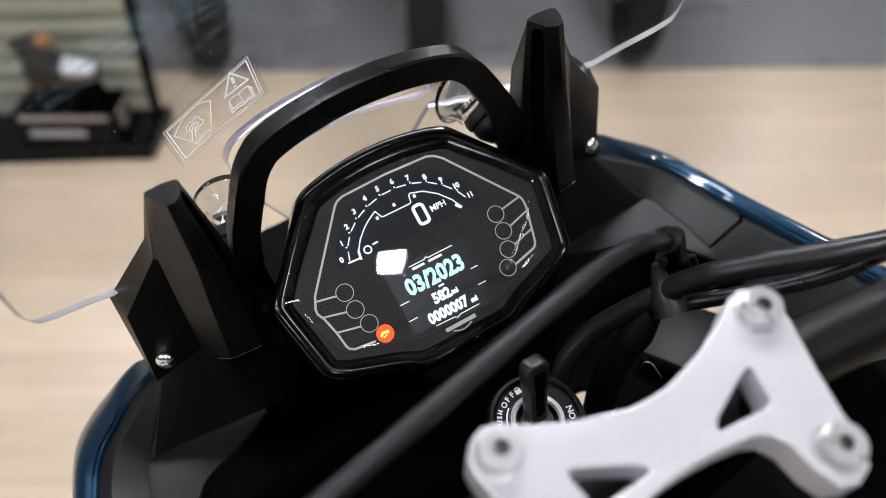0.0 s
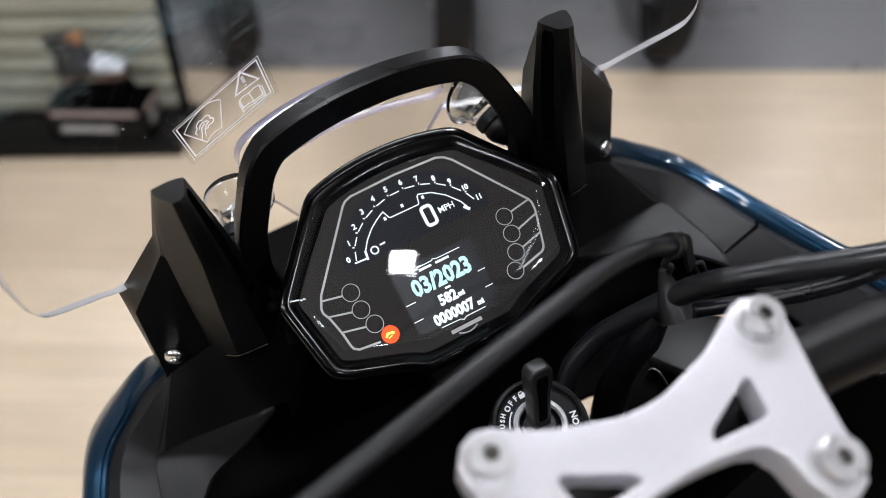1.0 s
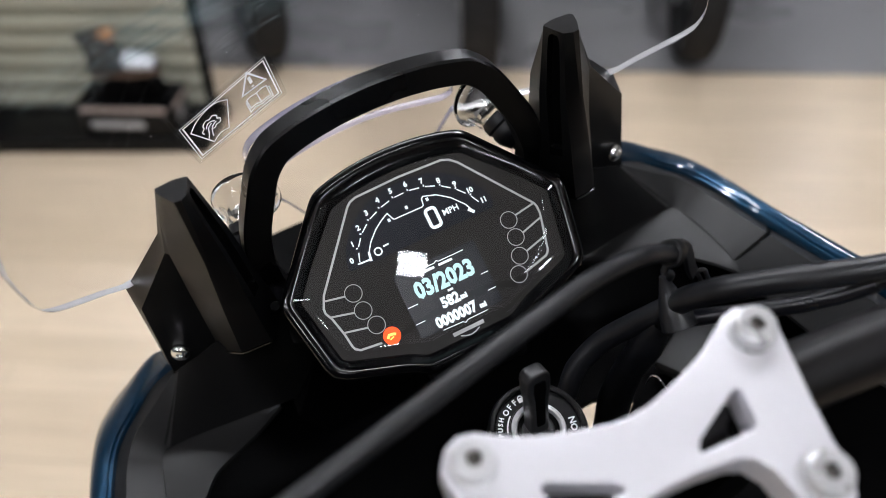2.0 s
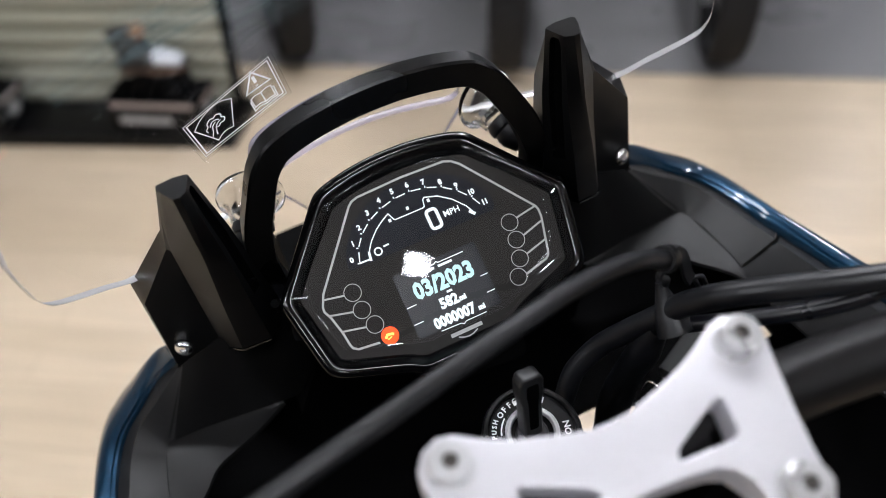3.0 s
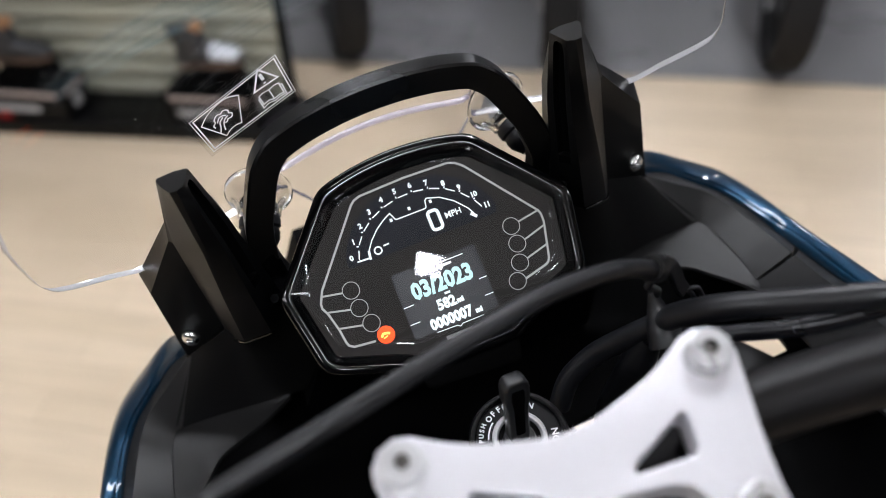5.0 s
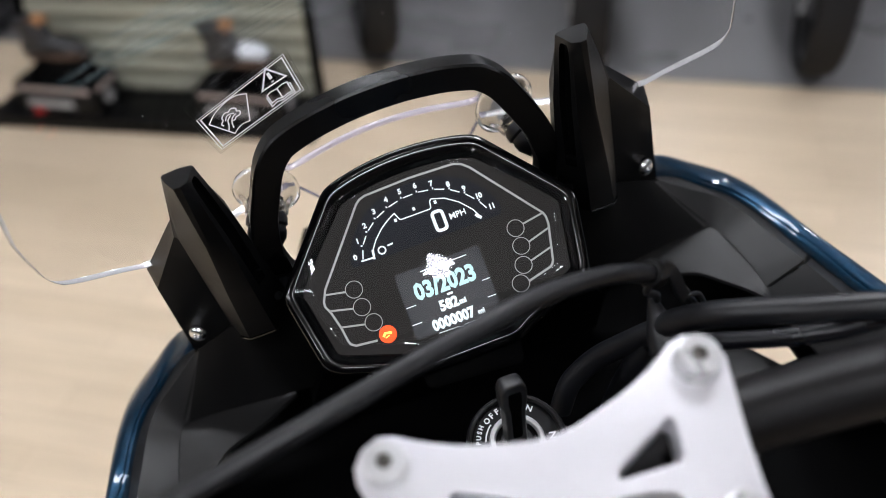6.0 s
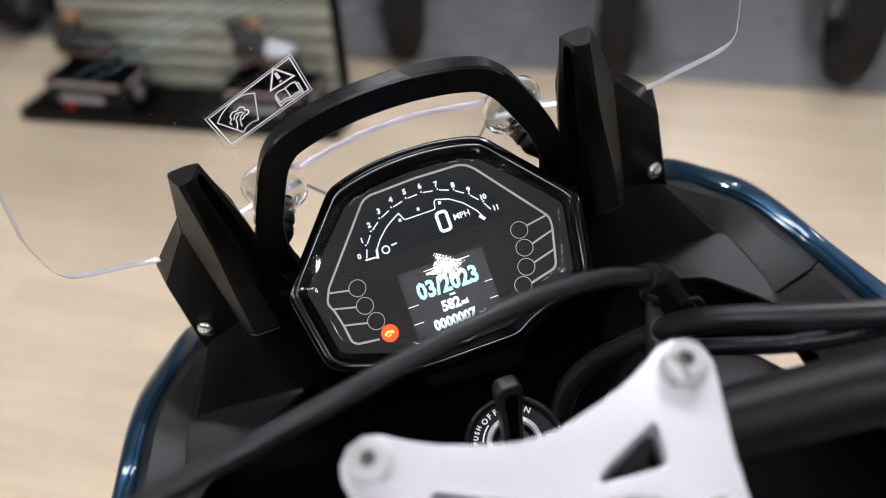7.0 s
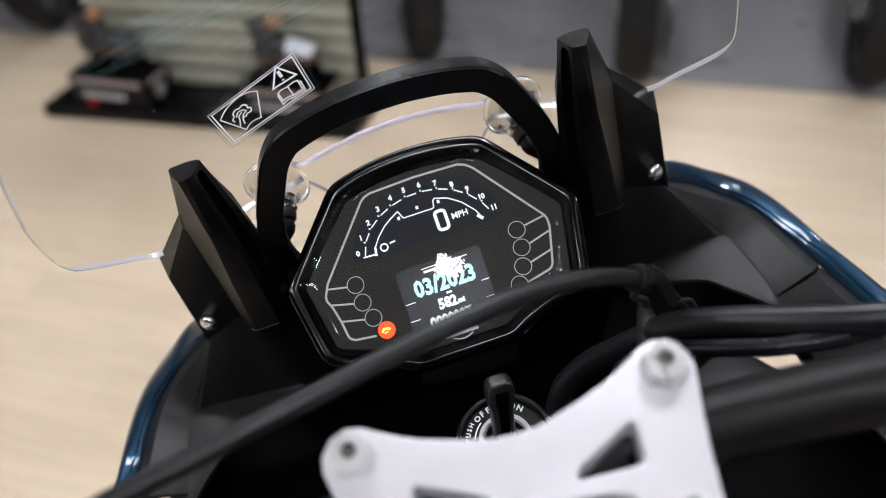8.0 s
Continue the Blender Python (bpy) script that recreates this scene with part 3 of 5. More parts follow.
def warning_label(ws):
    w = .72
    film = bmesh.new()
    grid = [[film.verts.new((-2.4 + 63.2 * i / 16, -2.2 + 34.0 * k / 8, 0)) for i in range(17)] for k in range(9)]
    for r0, r1 in zip(grid, grid[1:]):
        for i in range(16):
            film.faces.new((r0[i], r0[i + 1], r1[i + 1], r1[i]))
    for v in film.verts:
        v.co = label_map(v.co.x / 58, v.co.y / 30, .0007)
    bp("label_film", film, film_clear, ws, "thin clear film of the warning label").visible_shadow = False
    bp("film_edge", on_screen(stroke([(-2.4, -2.2), (60.8, -2.2), (60.8, 31.8), (-2.4, 31.8)], .28, closed=True)), hairline, ws, "faint cut edge of the label film")
    hatch = join(*[stroke([(4 + k * .9, .25), (4.5 + k * .9, 1.45)], .16) for k in range(57)])
    bp("label_hatching", on_screen(hatch), hairline, ws, "fine hatching along the label border")
    bp("label_border", on_screen(join(stroke([(0, 0), (58, 0), (58, 30), (0, 30)], .45, closed=True), stroke([(1.6, 1.6), (56.4, 1.6), (56.4, 28.4), (1.6, 28.4)], w * 1.2, closed=True))), etched, ws, "etched white double border of a warning label")
    fan = [tuple(p)[:2] for p in spline([(3.5, 21.6, 0), (9.1, 25.2, 0), (17.1, 26.8, 0), (23.8, 26.0, 0), (29.3, 22.3, 0)], 5)] + [tuple(p)[:2] for p in spline([(22.0, 4.1, 0), (18.1, 5.5, 0), (14.4, 5.1, 0), (11.1, 3.3, 0)], 5)]
    bp("screen_symbol", on_screen(stroke(fan, w, closed=True)), etched, ws, "etched white outline of a screen")
    def curve(pts):
        return stroke([tuple(p)[:2] for p in spline([(x, y, 0) for x, y in pts], 4)], w * 1.15)
    cloud = curve([(9.0, 13.4), (8.6, 15.6), (10.4, 17.0), (10.8, 19.2), (13.4, 20.8), (15.4, 19.8), (17.6, 20.6), (19.8, 18.6), (19.4, 16.6), (20.8, 15.0), (19.6, 12.8), (17.2, 13.2), (15.8, 12.0), (13.6, 13.0)])
    stems = [curve([(9.4, 8.0), (11.4, 11.6), (12.6, 15.0), (15.4, 16.6)]), curve([(12.6, 7.6), (13.4, 11.0), (15.2, 14.2), (18.2, 15.4)]), curve([(11.2, 15.6), (13.4, 18.0), (16.0, 17.6), (17.6, 16.2)])]
    bp("vapour_symbol", on_screen(join(cloud, *stems)), etched, ws, "etched white swirling cloud")
    tri = stroke([(37.4, 16.6), (53.2, 16.1), (45.4, 28.7)], w * 1.6, closed=True)
    mark = join(stroke([(45.2, 25.3), (45.3, 20.3)], w * 2.8), stroke([(45.2, 18.6), (45.2, 17.6)], w * 2.4))
    bp("warning_triangle", on_screen(join(tri, mark)), etched, ws, "etched white warning triangle")
    book = join(stroke([(38.3, 4.9), (38.1, 11.8), (40.8, 12.7), (44.8, 11.9), (48.7, 12.7), (51.8, 12.0), (51.9, 3.9), (48.9, 4.5), (45.2, 3.9), (42.1, 5.4)], w * 1.2, closed=True), stroke([(45.0, 11.8), (45.2, 4.0)], w * 1.2), stroke([(38.0, 10.4), (37.2, 10.1), (37.2, 2.5), (41.0, 3.6), (45.2, 2.3), (48.8, 3.0), (53.0, 2.5), (53.2, 10.2), (52.0, 10.6)], w * 1.2))
    bp("book_symbol", on_screen(book), etched, ws, "etched white open book")


def screen_marks(ws):
    rnd = random.Random(5)
    dots = bmesh.new()
    for _ in range(26):
        x, z, r = rnd.uniform(-.12, .06), rnd.uniform(.085, .17), rnd.uniform(.00015, .00035)
        vs = [dots.verts.new((x + r * math.cos(a), ws_y(x, z) - .0006, z + r * math.sin(a))) for a in (0, 1.05, 2.1, 3.14, 4.19, 5.24)]
        dots.faces.new(vs)
    tagged(bp("dust", dots, etched, ws, "specks of dust"), kind="stuff")
    lines = []
    for _ in range(26):
        x, z, n = rnd.uniform(-.098, -.040), rnd.uniform(.112, .142), rnd.uniform(.010, .040)
        a = radians(rnd.uniform(8, 20))
        lines.append(stroke([(x + n * k / 8 * math.cos(a), z + n * k / 8 * math.sin(a) + .002 * math.sin(k * .4)) for k in range(9)], rnd.uniform(.00012, .00025)))
    sm = join(*lines)
    for v in sm.verts:
        v.co = Vector((v.co.x, ws_y(v.co.x, v.co.y) - .0006, v.co.y))
    streak_strips = []
    for k in range(22):
        x, z, n = rnd.uniform(-.135, -.070), rnd.gauss(.166, .006), rnd.uniform(.03, .085)
        a = radians(rnd.uniform(-8, 2))
        streak_strips.append(stroke([(x + n * q / 8 * math.cos(a), z + n * q / 8 * math.sin(a)) for q in range(9)], rnd.uniform(.0012, .0050)))
    for k in range(12):
        x, z, n = rnd.uniform(-.060, -.030), rnd.gauss(.143, .004), rnd.uniform(.02, .05)
        streak_strips.append(stroke([(x + n * q / 8, z + .08 * n * q / 8) for q in range(9)], rnd.uniform(.0008, .0030)))
    sb = join(*streak_strips)
    for v in sb.verts:
        v.co = Vector((v.co.x, ws_y(v.co.x, v.co.y) - .0008, v.co.y))
    tagged(bp("bluish_streak", sb, blue_streak, ws, "faint bluish streaks across the screen"), kind="stuff").visible_shadow = False
    tagged(bp("wiping_haze", sm, hairline, ws, "faint hairline wiping marks"), kind="stuff")


def screen_knobs():
    for s in (1, -1):
        d = Vector((.0055 * s, -.0140, -.0110)).normalized()
        wide = .0022 if s < 0 else 0
        m = axis_pose(Vector(((.0775 + wide) * s, .0890, .0345)) - d * .012, d) @ Matrix.Diagonal((1.0, 1.0, 1.1, 1))
        c0 = Vector(((.0775 + wide) * s, .0890, .0345))
        nf = Vector((.22 * s, -.95, -.16)).normalized()
        rings = []
        for off, r, f in ((-.0030, .0192, 0), (-.0016, .0204, 0), (0, .0206, 0), (.0012, .0196, .1), (.0030, .0172, .4), (.0060, .0150, .7), (.0100, .0136, 1), (.0145, .0130, 1), (.0150, .0118, 1), (.0100, .0116, 1), (.0050, .0126, .7), (.0015, .0150, .4), (-.0010, .0178, 0)):
            w_ = nf.lerp(d, f).normalized()
            k = axis_pose(c0 + d * off, w_)
            rings.append([k @ Vector((r * math.cos(2 * math.pi * q / 40), r * math.sin(2 * math.pi * q / 40), 0)) for q in range(40)])
        cup = bp("mount_cup", loft(rings), cup_clear, None, "clear flared windscreen mounting cup")
        cup.visible_shadow = False
        bp("rubber_bush", lathe([(.0092, .0235), (.0118, .0245), (.0126, .0265), (.0126, .0300), (.0114, .0312), (.0114, .0322), (.0120, .0335), (.0116, .0375), (.0096, .0410), (.0080, .0440)], 28, m), rubber, cup, "ribbed black rubber bush")
        bp("cup_ring", lathe([(.0080, .0170), (.0112, .0176), (.0112, .0200), (.0080, .0206)], 24, m), chrome, cup, "steel ring in the cup")
        p = [m @ Vector((0, 0, q)) for q in (.036, .045)]
        bp("mount_stem", tube([p[0], p[1], (.0880 * s, .052, .006), (.0880 * s, .047, -.012), (.085 * s, .047, -.045)], [.0075, .0070, .0062, .0062, .007], 6, 14), rubber, cup)


# ---- dial ----
def even(poly, n):
    """The closed outline again with n points at even steps."""
    P = [Vector(p) for p in poly]
    ds = [(P[(k + 1) % len(P)] - P[k]).length for k in range(len(P))]
    step, out, at, acc = sum(ds) / n, [], 0, 0.0
    for k in range(n):
        want = k * step
        while acc + ds[at] < want - 1e-12:
            acc += ds[at]
            at += 1
        f = (want - acc) / ds[at] if ds[at] else 0
        out.append(tuple(P[at].lerp(P[(at + 1) % len(P)], f)))
    return out



DIAL = basis((.002, 0, 0), (1, 0, 0), (0, .767, .641), (0, -.641, .767))


def dp(name, bm, material, parent, label="", smooth=40):
    bm.transform(DIAL)
    return bp(name, bm, material, parent, label, smooth)


def letters(name, text, size, x, y, h, material, parent, bold=0.0, spacing=1.0, tall=1.0, align="CENTER", label=""):
    return lettering(name, text, size, UP @ DIAL @ Matrix.Translation((x - .002, y, h)) @ Matrix.Diagonal((1, tall, 1, 1)), material, parent, bold, spacing, align, label)


def dial():
    arch = [(x, .0772 - 3.0 * x * x - 190 * x ** 4) for x in (-.0465, -.036, -.024, -.012, 0, .012, .024, .036, .0465)][::-1]
    corners = arch + [(-.0875, .0195), (-.0785, -.0260), (-.0720, -.0310), (-.0380, -.0425), (-.0290, -.0480), (.0290, -.0480), (.0380, -.0425), (.0720, -.0310), (.0785, -.0260), (.0875, .0195)]
    ring = even(rounded(corners, .0045, 5), 132)
    ring = even(inset(ring, -.0022), 132)
    ins = [(0, -.004, -.030), (0, 0, -.012), (.0001, .0004, -.0022), (.0006, .0010, -.0006), (.0016, .0020, .0003), (.0052, .0058, .0013), (.0060, .0070, .0012), (.0090, .0112, -.00035), (.0106, .0140, -.0015), (.0112, .0147, -.0023), (.0116, .0153, -.0040)]
    rings = []
    for a, top, h in ins:
        r0 = inset(ring, a)
        out = []
        for (x, y), (ox, oy) in zip(r0, ring):
            # the rim is wider along the upper edge
            k = max(0.0, min(1.0, (oy - .035) / .036))
            k = k * k * (3 - 2 * k)
            d = (top - a) * k
            out.append((x, y - d, h))
        rings.append(out)
    body = dp("instrument_dial", loft(rings[::-1]), gloss_black, None, "gloss black faceted instrument dial, switched on", 50)
    face_edge = [(x, y) for x, y, h in rings[-2]]
    fbm = bmesh.new()
    fbm.faces.new([fbm.verts.new((x, y, -.0020)) for x, y in face_edge])
    dp("dial_face", fbm, dial_face, body, "charcoal dial face")
    # printed frame lines and telltale rings; positions are given from the bike's centre line
    def sh(pts):
        return [(x - .002, y) for x, y in pts]
    h = -.0014
    g = .00125
    dp("frame_line", join(stroke(sh([(-.0448, -.0218), (-.0571, -.0203), (-.0596, -.0185), (-.0604, -.0165), (-.0615, -.0085), (-.0642, .0022), (-.0662, .0062), (-.0660, .0090), (-.0629, .0157), (-.0300, .0560), (-.0275, .0580), (-.0237, .0592), (.0040, .0600), (.0306, .0589), (.0350, .0572), (.0389, .0538), (.0690, .0135), (.0698, .0110), (.0696, .0065), (.0642, -.0141), (.0630, -.0160), (.0613, -.0172), (.0470, -.0205)]), g, h)), print_grey, body)
    for a, b in (((-.0644, .0128), (-.0523, .0103)), ((-.0642, .0031), (-.0516, -.0001)), ((-.0613, -.0078), (-.0482, -.0108)), ((.0556, .0115), (.0684, .0135)), ((.0550, .0005), (.0686, .0042)), ((.0524, -.0100), (.0666, -.0064))):
        dp("branch_line", stroke(sh([a, b]), g * .85, h), print_grey, body)
    rings_at = [(-.0476, .0100), (-.0467, -.0010), (-.0434, -.0114), (.0510, .0106), (.0503, -.0001), (.0475, -.0108), (.0422, -.0201)]
    for x, y in rings_at:
        dp("telltale_ring", ring2(x - .002, y, .0049, .00045, h + .0002), print_grey, body)
    lamp = dp("warning_lamp", disc2(-.0402, -.0205, .0050, h + .0002), lamp_orange, body, "lit orange engine warning lamp")
    dp("lamp_symbol", join(stroke([(-.0430, -.0212), (-.0415, -.0196), (-.0390, -.0200), (-.0378, -.0206)], .0014, h + .0005), stroke([(-.0420, -.0222), (-.0395, -.0214)], .0007, h + .0005)), lamp_core, lamp)
    # upper window with rev scale
    win = sh([(-.0442, .0215), (-.0440, .0270), (-.0405, .0350), (-.0330, .0445), (-.0220, .0525), (-.0090, .0568), (.0050, .0575), (.0200, .0555), (.0320, .0495), (.0410, .0410), (.0470, .0300), (.0478, .0250), (.0460, .0212)])
    wbm = bmesh.new()
    wbm.faces.new([wbm.verts.new((x, y, h)) for x, y in rounded(win, .003)])
    upper = dp("rev_window", wbm, lcd_dark, body, "dark blue arched display window")
    nums = [(-.0407, .0268), (-.0364, .0352), (-.0296, .0424), (-.0218, .0483), (-.0130, .0524), (-.0040, .0542), (.0054, .0543), (.0147, .0523), (.0238, .0484), (.0315, .0428), (.0379, .0358), (.0429, .0274)]
    for k, (x, y) in enumerate(nums):
        letters("rev_number", str(k), .0043, x, y, h + .0004, lcd_white, upper, .00020, .92)
    arc = sh([(-.0372, .0236), (-.0345, .0318), (-.0293, .0385), (-.0222, .0440), (-.0138, .0477), (-.0043, .0500), (.0052, .0503), (.0145, .0488), (.0232, .0455), (.0306, .0402), (.0368, .0332), (.0410, .0252)])
    segs = []
    for a, b in zip(arc, arc[1:]):
        va, vb = Vector(a), Vector(b)
        segs.append(stroke([va.lerp(vb, .10), va.lerp(vb, .72)], .0007, h + .0004))
        segs.append(stroke([va + (va - Vector((.002, .02))).normalized() * .0012, va], .0007, h + .0004))
    dp("rev_scale", join(*segs), lcd_white, upper)
    dp("gauge_line", join(stroke(sh([(-.0376, .0236), (-.0300, .0232)]), .0010, h + .0004), stroke(sh([(-.0311, .0229), (-.0298, .0275), (-.0262, .0325), (-.0210, .0375), (-.0165, .0405), (-.0128, .0425), (-.0112, .0432), (-.0094, .0390), (-.0086, .0385), (.0088, .0384), (.0097, .0390), (.0104, .0428), (.0116, .0438), (.0190, .0415), (.0260, .0365), (.0320, .0295), (.0345, .0243)]), .0007, h + .0004), stroke(sh([(.0322, .0262), (.0350, .0232)]), .0018, h + .0004), stroke(sh([(-.0308, .0222), (-.0300, .0275)]), .0014, h + .0004)), lcd_white, upper)
    for t_, x, y in (("L", -.0118, .0392), ("D", .0003, .0418), ("F", .0132, .0412)):
        dp("gauge_mark", box(.0016, .0019, .0002, pose(x - .002, y, h + .0005)), lcd_white, upper)
    zero = rounded(sh([(.0088, .0245), (.0148, .0245), (.0148, .0358), (.0088, .0358)]), .0022, 5)
    dp("speed_digit", stroke(zero, .0019, h + .0004, closed=True), lcd_white, upper, "lit white digit 0")
    letters("speed_unit", "MPH", .0050, .0228, .0300, h + .0004, lcd_white, upper, .00012, label="lit white letters MPH")
    dp("gear_ring", ring2(-.0270, .0256, .0021, .0009, h + .0004, 18), lcd_white, upper)
    dp("gear_dash", stroke(sh([(-.0212, .0270), (-.0178, .0272)]), .0010, h + .0004), lcd_white, upper)
    # lower window with date and distances
    sq = rounded(sh([(-.0240, .0092), (.0272, .0092), (.0272, -.0295), (-.0240, -.0295)]), .002)
    tbm = bmesh.new()
    tbm.faces.new([tbm.verts.new((x, y, h)) for x, y in sq])
    lower = dp("trip_window", tbm, tft_dark, body, "dark rectangular display window")
    k = h + .0004
    letters("date_digits", "03/2023", .0112, .0022, -.0047, k, lcd_cyan, lower, .0005, 1.0, 1.18, label="pale cyan digits 03/2023")
    letters("trip_digits", "582", .0074, .0000, -.0166, k, lcd_white, lower, .0004, 1.0, 1.1, label="white digits 582")
    letters("trip_unit", "mi", .0040, .0080, -.0175, k, lcd_white, lower, .0003)
    letters("odometer_digits", "0000007", .0071, -.0006, -.0257, k, lcd_white, lower, .0004, 1.0, 1.18, label="white digits 0000007")
    letters("odometer_unit", "mi", .0040, .0157, -.0268, k, lcd_white, lower, .0003)
    dp("rule_line", join(*[stroke(sh([a, b]), .0005, k) for a, b in (((-.0236, -.0108), (-.0176, -.0108)), ((.0222, -.0108), (.0268, -.0108)), ((-.0236, -.0210), (-.0178, -.0210)), ((.0218, -.0208), (.0268, -.0208)), ((-.0110, -.0302), (.0010, -.0306)), ((.0010, -.0306), (.0026, -.0318)), ((.0026, -.0318), (.0042, -.0306)), ((.0042, -.0306), (.0170, -.0306)), ((-.0090, .0062), (.0010, .0062)), ((.0010, .0062), (.0022, .0072)), ((.0022, .0072), (.0034, .0062)), ((.0034, .0062), (.0190, .0062)))]), lcd_white, lower)
    dp("small_caption", join(box(.0078, .0014, .0001, pose(-.0060, .0042, k)), box(.0086, .0014, .0001, pose(.0048, .0042, k)), box(.0034, .0013, .0001, pose(.0006, -.0112, k))), lcd_white, lower, "unreadable caption bars")
    emblem = join(stroke(sh([(-.0072, -.0352), (.0120, -.0352)]), .0022, k), stroke(sh([(-.0035, -.0372), (-.0005, -.0385), (.0024, -.0390), (.0053, -.0385), (.0083, -.0372)]), .0007, k))
    dp("maker_mark", emblem, print_grey, body, "grey maker's mark bar")
    # domed clear cover
    drops = [max(0.0, min(1.0, (oy - .035) / .036)) * .004 for ox, oy in ring]
    edge = [Vector((x, y - kk)) for (x, y), kk in zip(inset(ring, .0050), drops)]
    ROUND, SLOPE = .014, .42
    cbm = bmesh.new()
    mid = cbm.verts.new((0, .012, .0130))

    def off_edge(p):
        """How far a point lies inside the cover's outline."""
        best = 1.0
        for e0, e1 in zip(edge, edge[1:] + edge[:1]):
            d = e1 - e0
            f = max(0.0, min(1.0, (p - e0).dot(d) / d.length_squared))
            best = min(best, (p - e0 - d * f).length)
        return best

    # a shallow dome with a rounded shoulder all round
    loops = []
    for u in (.15, .3, .45, .6, .7, .76, .80, .83, .86, .88, .90, .92, .94, .96, .98, .993, 1):
        row = []
        for p in edge:
            v = Vector((p.x * u, .012 + (p.y - .012) * u))
            f = max(0.0, 1 - off_edge(v) / ROUND)
            # flatter along the upper edge
            slope = SLOPE * (1 - .92 * max(0.0, min(1.0, (v.y - .018) / .030)))
            row.append(cbm.verts.new((v.x, v.y, .0130 - (v.x ** 2 + (v.y - .012) ** 2) / .66 - slope * ROUND * f * f / 2)))
        loops.append(row)
    q = len(edge)
    for i in range(q):
        cbm.faces.new((mid, loops[0][i], loops[0][(i + 1) % q]))
    for a, b in zip(loops, loops[1:]):
        for i in range(q):
            cbm.faces.new((a[i], a[(i + 1) % q], b[(i + 1) % q], b[i]))
    inner = [v for row in loops[8:-1] for v in row]
    for _ in range(5):
        bmesh.ops.smooth_vert(cbm, verts=inner, factor=.5, use_axis_z=True)
    cover = dp("cover_glass", cbm, dial_cover, body, "clear domed cover glass", 80)
    cover.visible_shadow = False
    # bracket under the dial
    lug = prism(rounded([(-.030, -.043), (-.0295, -.0560), (-.0265, -.0585), (.0245, -.0625), (.0270, -.0600), (.0310, -.043)], .002, 4), -.022, -.0045, DIAL, .0016, 3)
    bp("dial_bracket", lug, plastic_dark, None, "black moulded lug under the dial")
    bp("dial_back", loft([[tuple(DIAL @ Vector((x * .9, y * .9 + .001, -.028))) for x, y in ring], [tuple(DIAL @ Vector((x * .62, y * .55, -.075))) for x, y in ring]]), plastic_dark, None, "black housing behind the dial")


# ---- cockpit fairing ----
def strip(rows, s, thick=.003, down=(0, 0, -1)):
    """A sheet through rows of points, given thickness."""
    rows = [[(p[0] * s, p[1], p[2]) for p in r] for r in rows]
    bm = bmesh.new()
    g = [[bm.verts.new(p) for p in r] for r in rows]
    for a, b in zip(g, g[1:]):
        for k in range(len(a) - 1):
            bm.faces.new((a[k], a[k + 1], b[k + 1], b[k]))
    ext = bmesh.ops.extrude_face_region(bm, geom=bm.faces[:])
    dv = Vector(down) * thick
    dv.x *= s
    for v in [q for q in ext["geom"] if isinstance(q, bmesh.types.BMVert)]:
        v.co += dv
    return bm


def stations(points, n):
    """A smooth curve through the points, as n stations at even steps along it."""
    path = spline(points, 24)
    at = [0.0]
    for p, q in zip(path, path[1:]):
        at.append(at[-1] + (q - p).length)
    out, k = [], 0
    for i in range(n):
        want = at[-1] * i / (n - 1)
        while k < len(path) - 2 and at[k + 1] < want:
            k += 1
        out.append(path[k].lerp(path[k + 1], min(1.0, (want - at[k]) / (at[k + 1] - at[k]))))
    return out


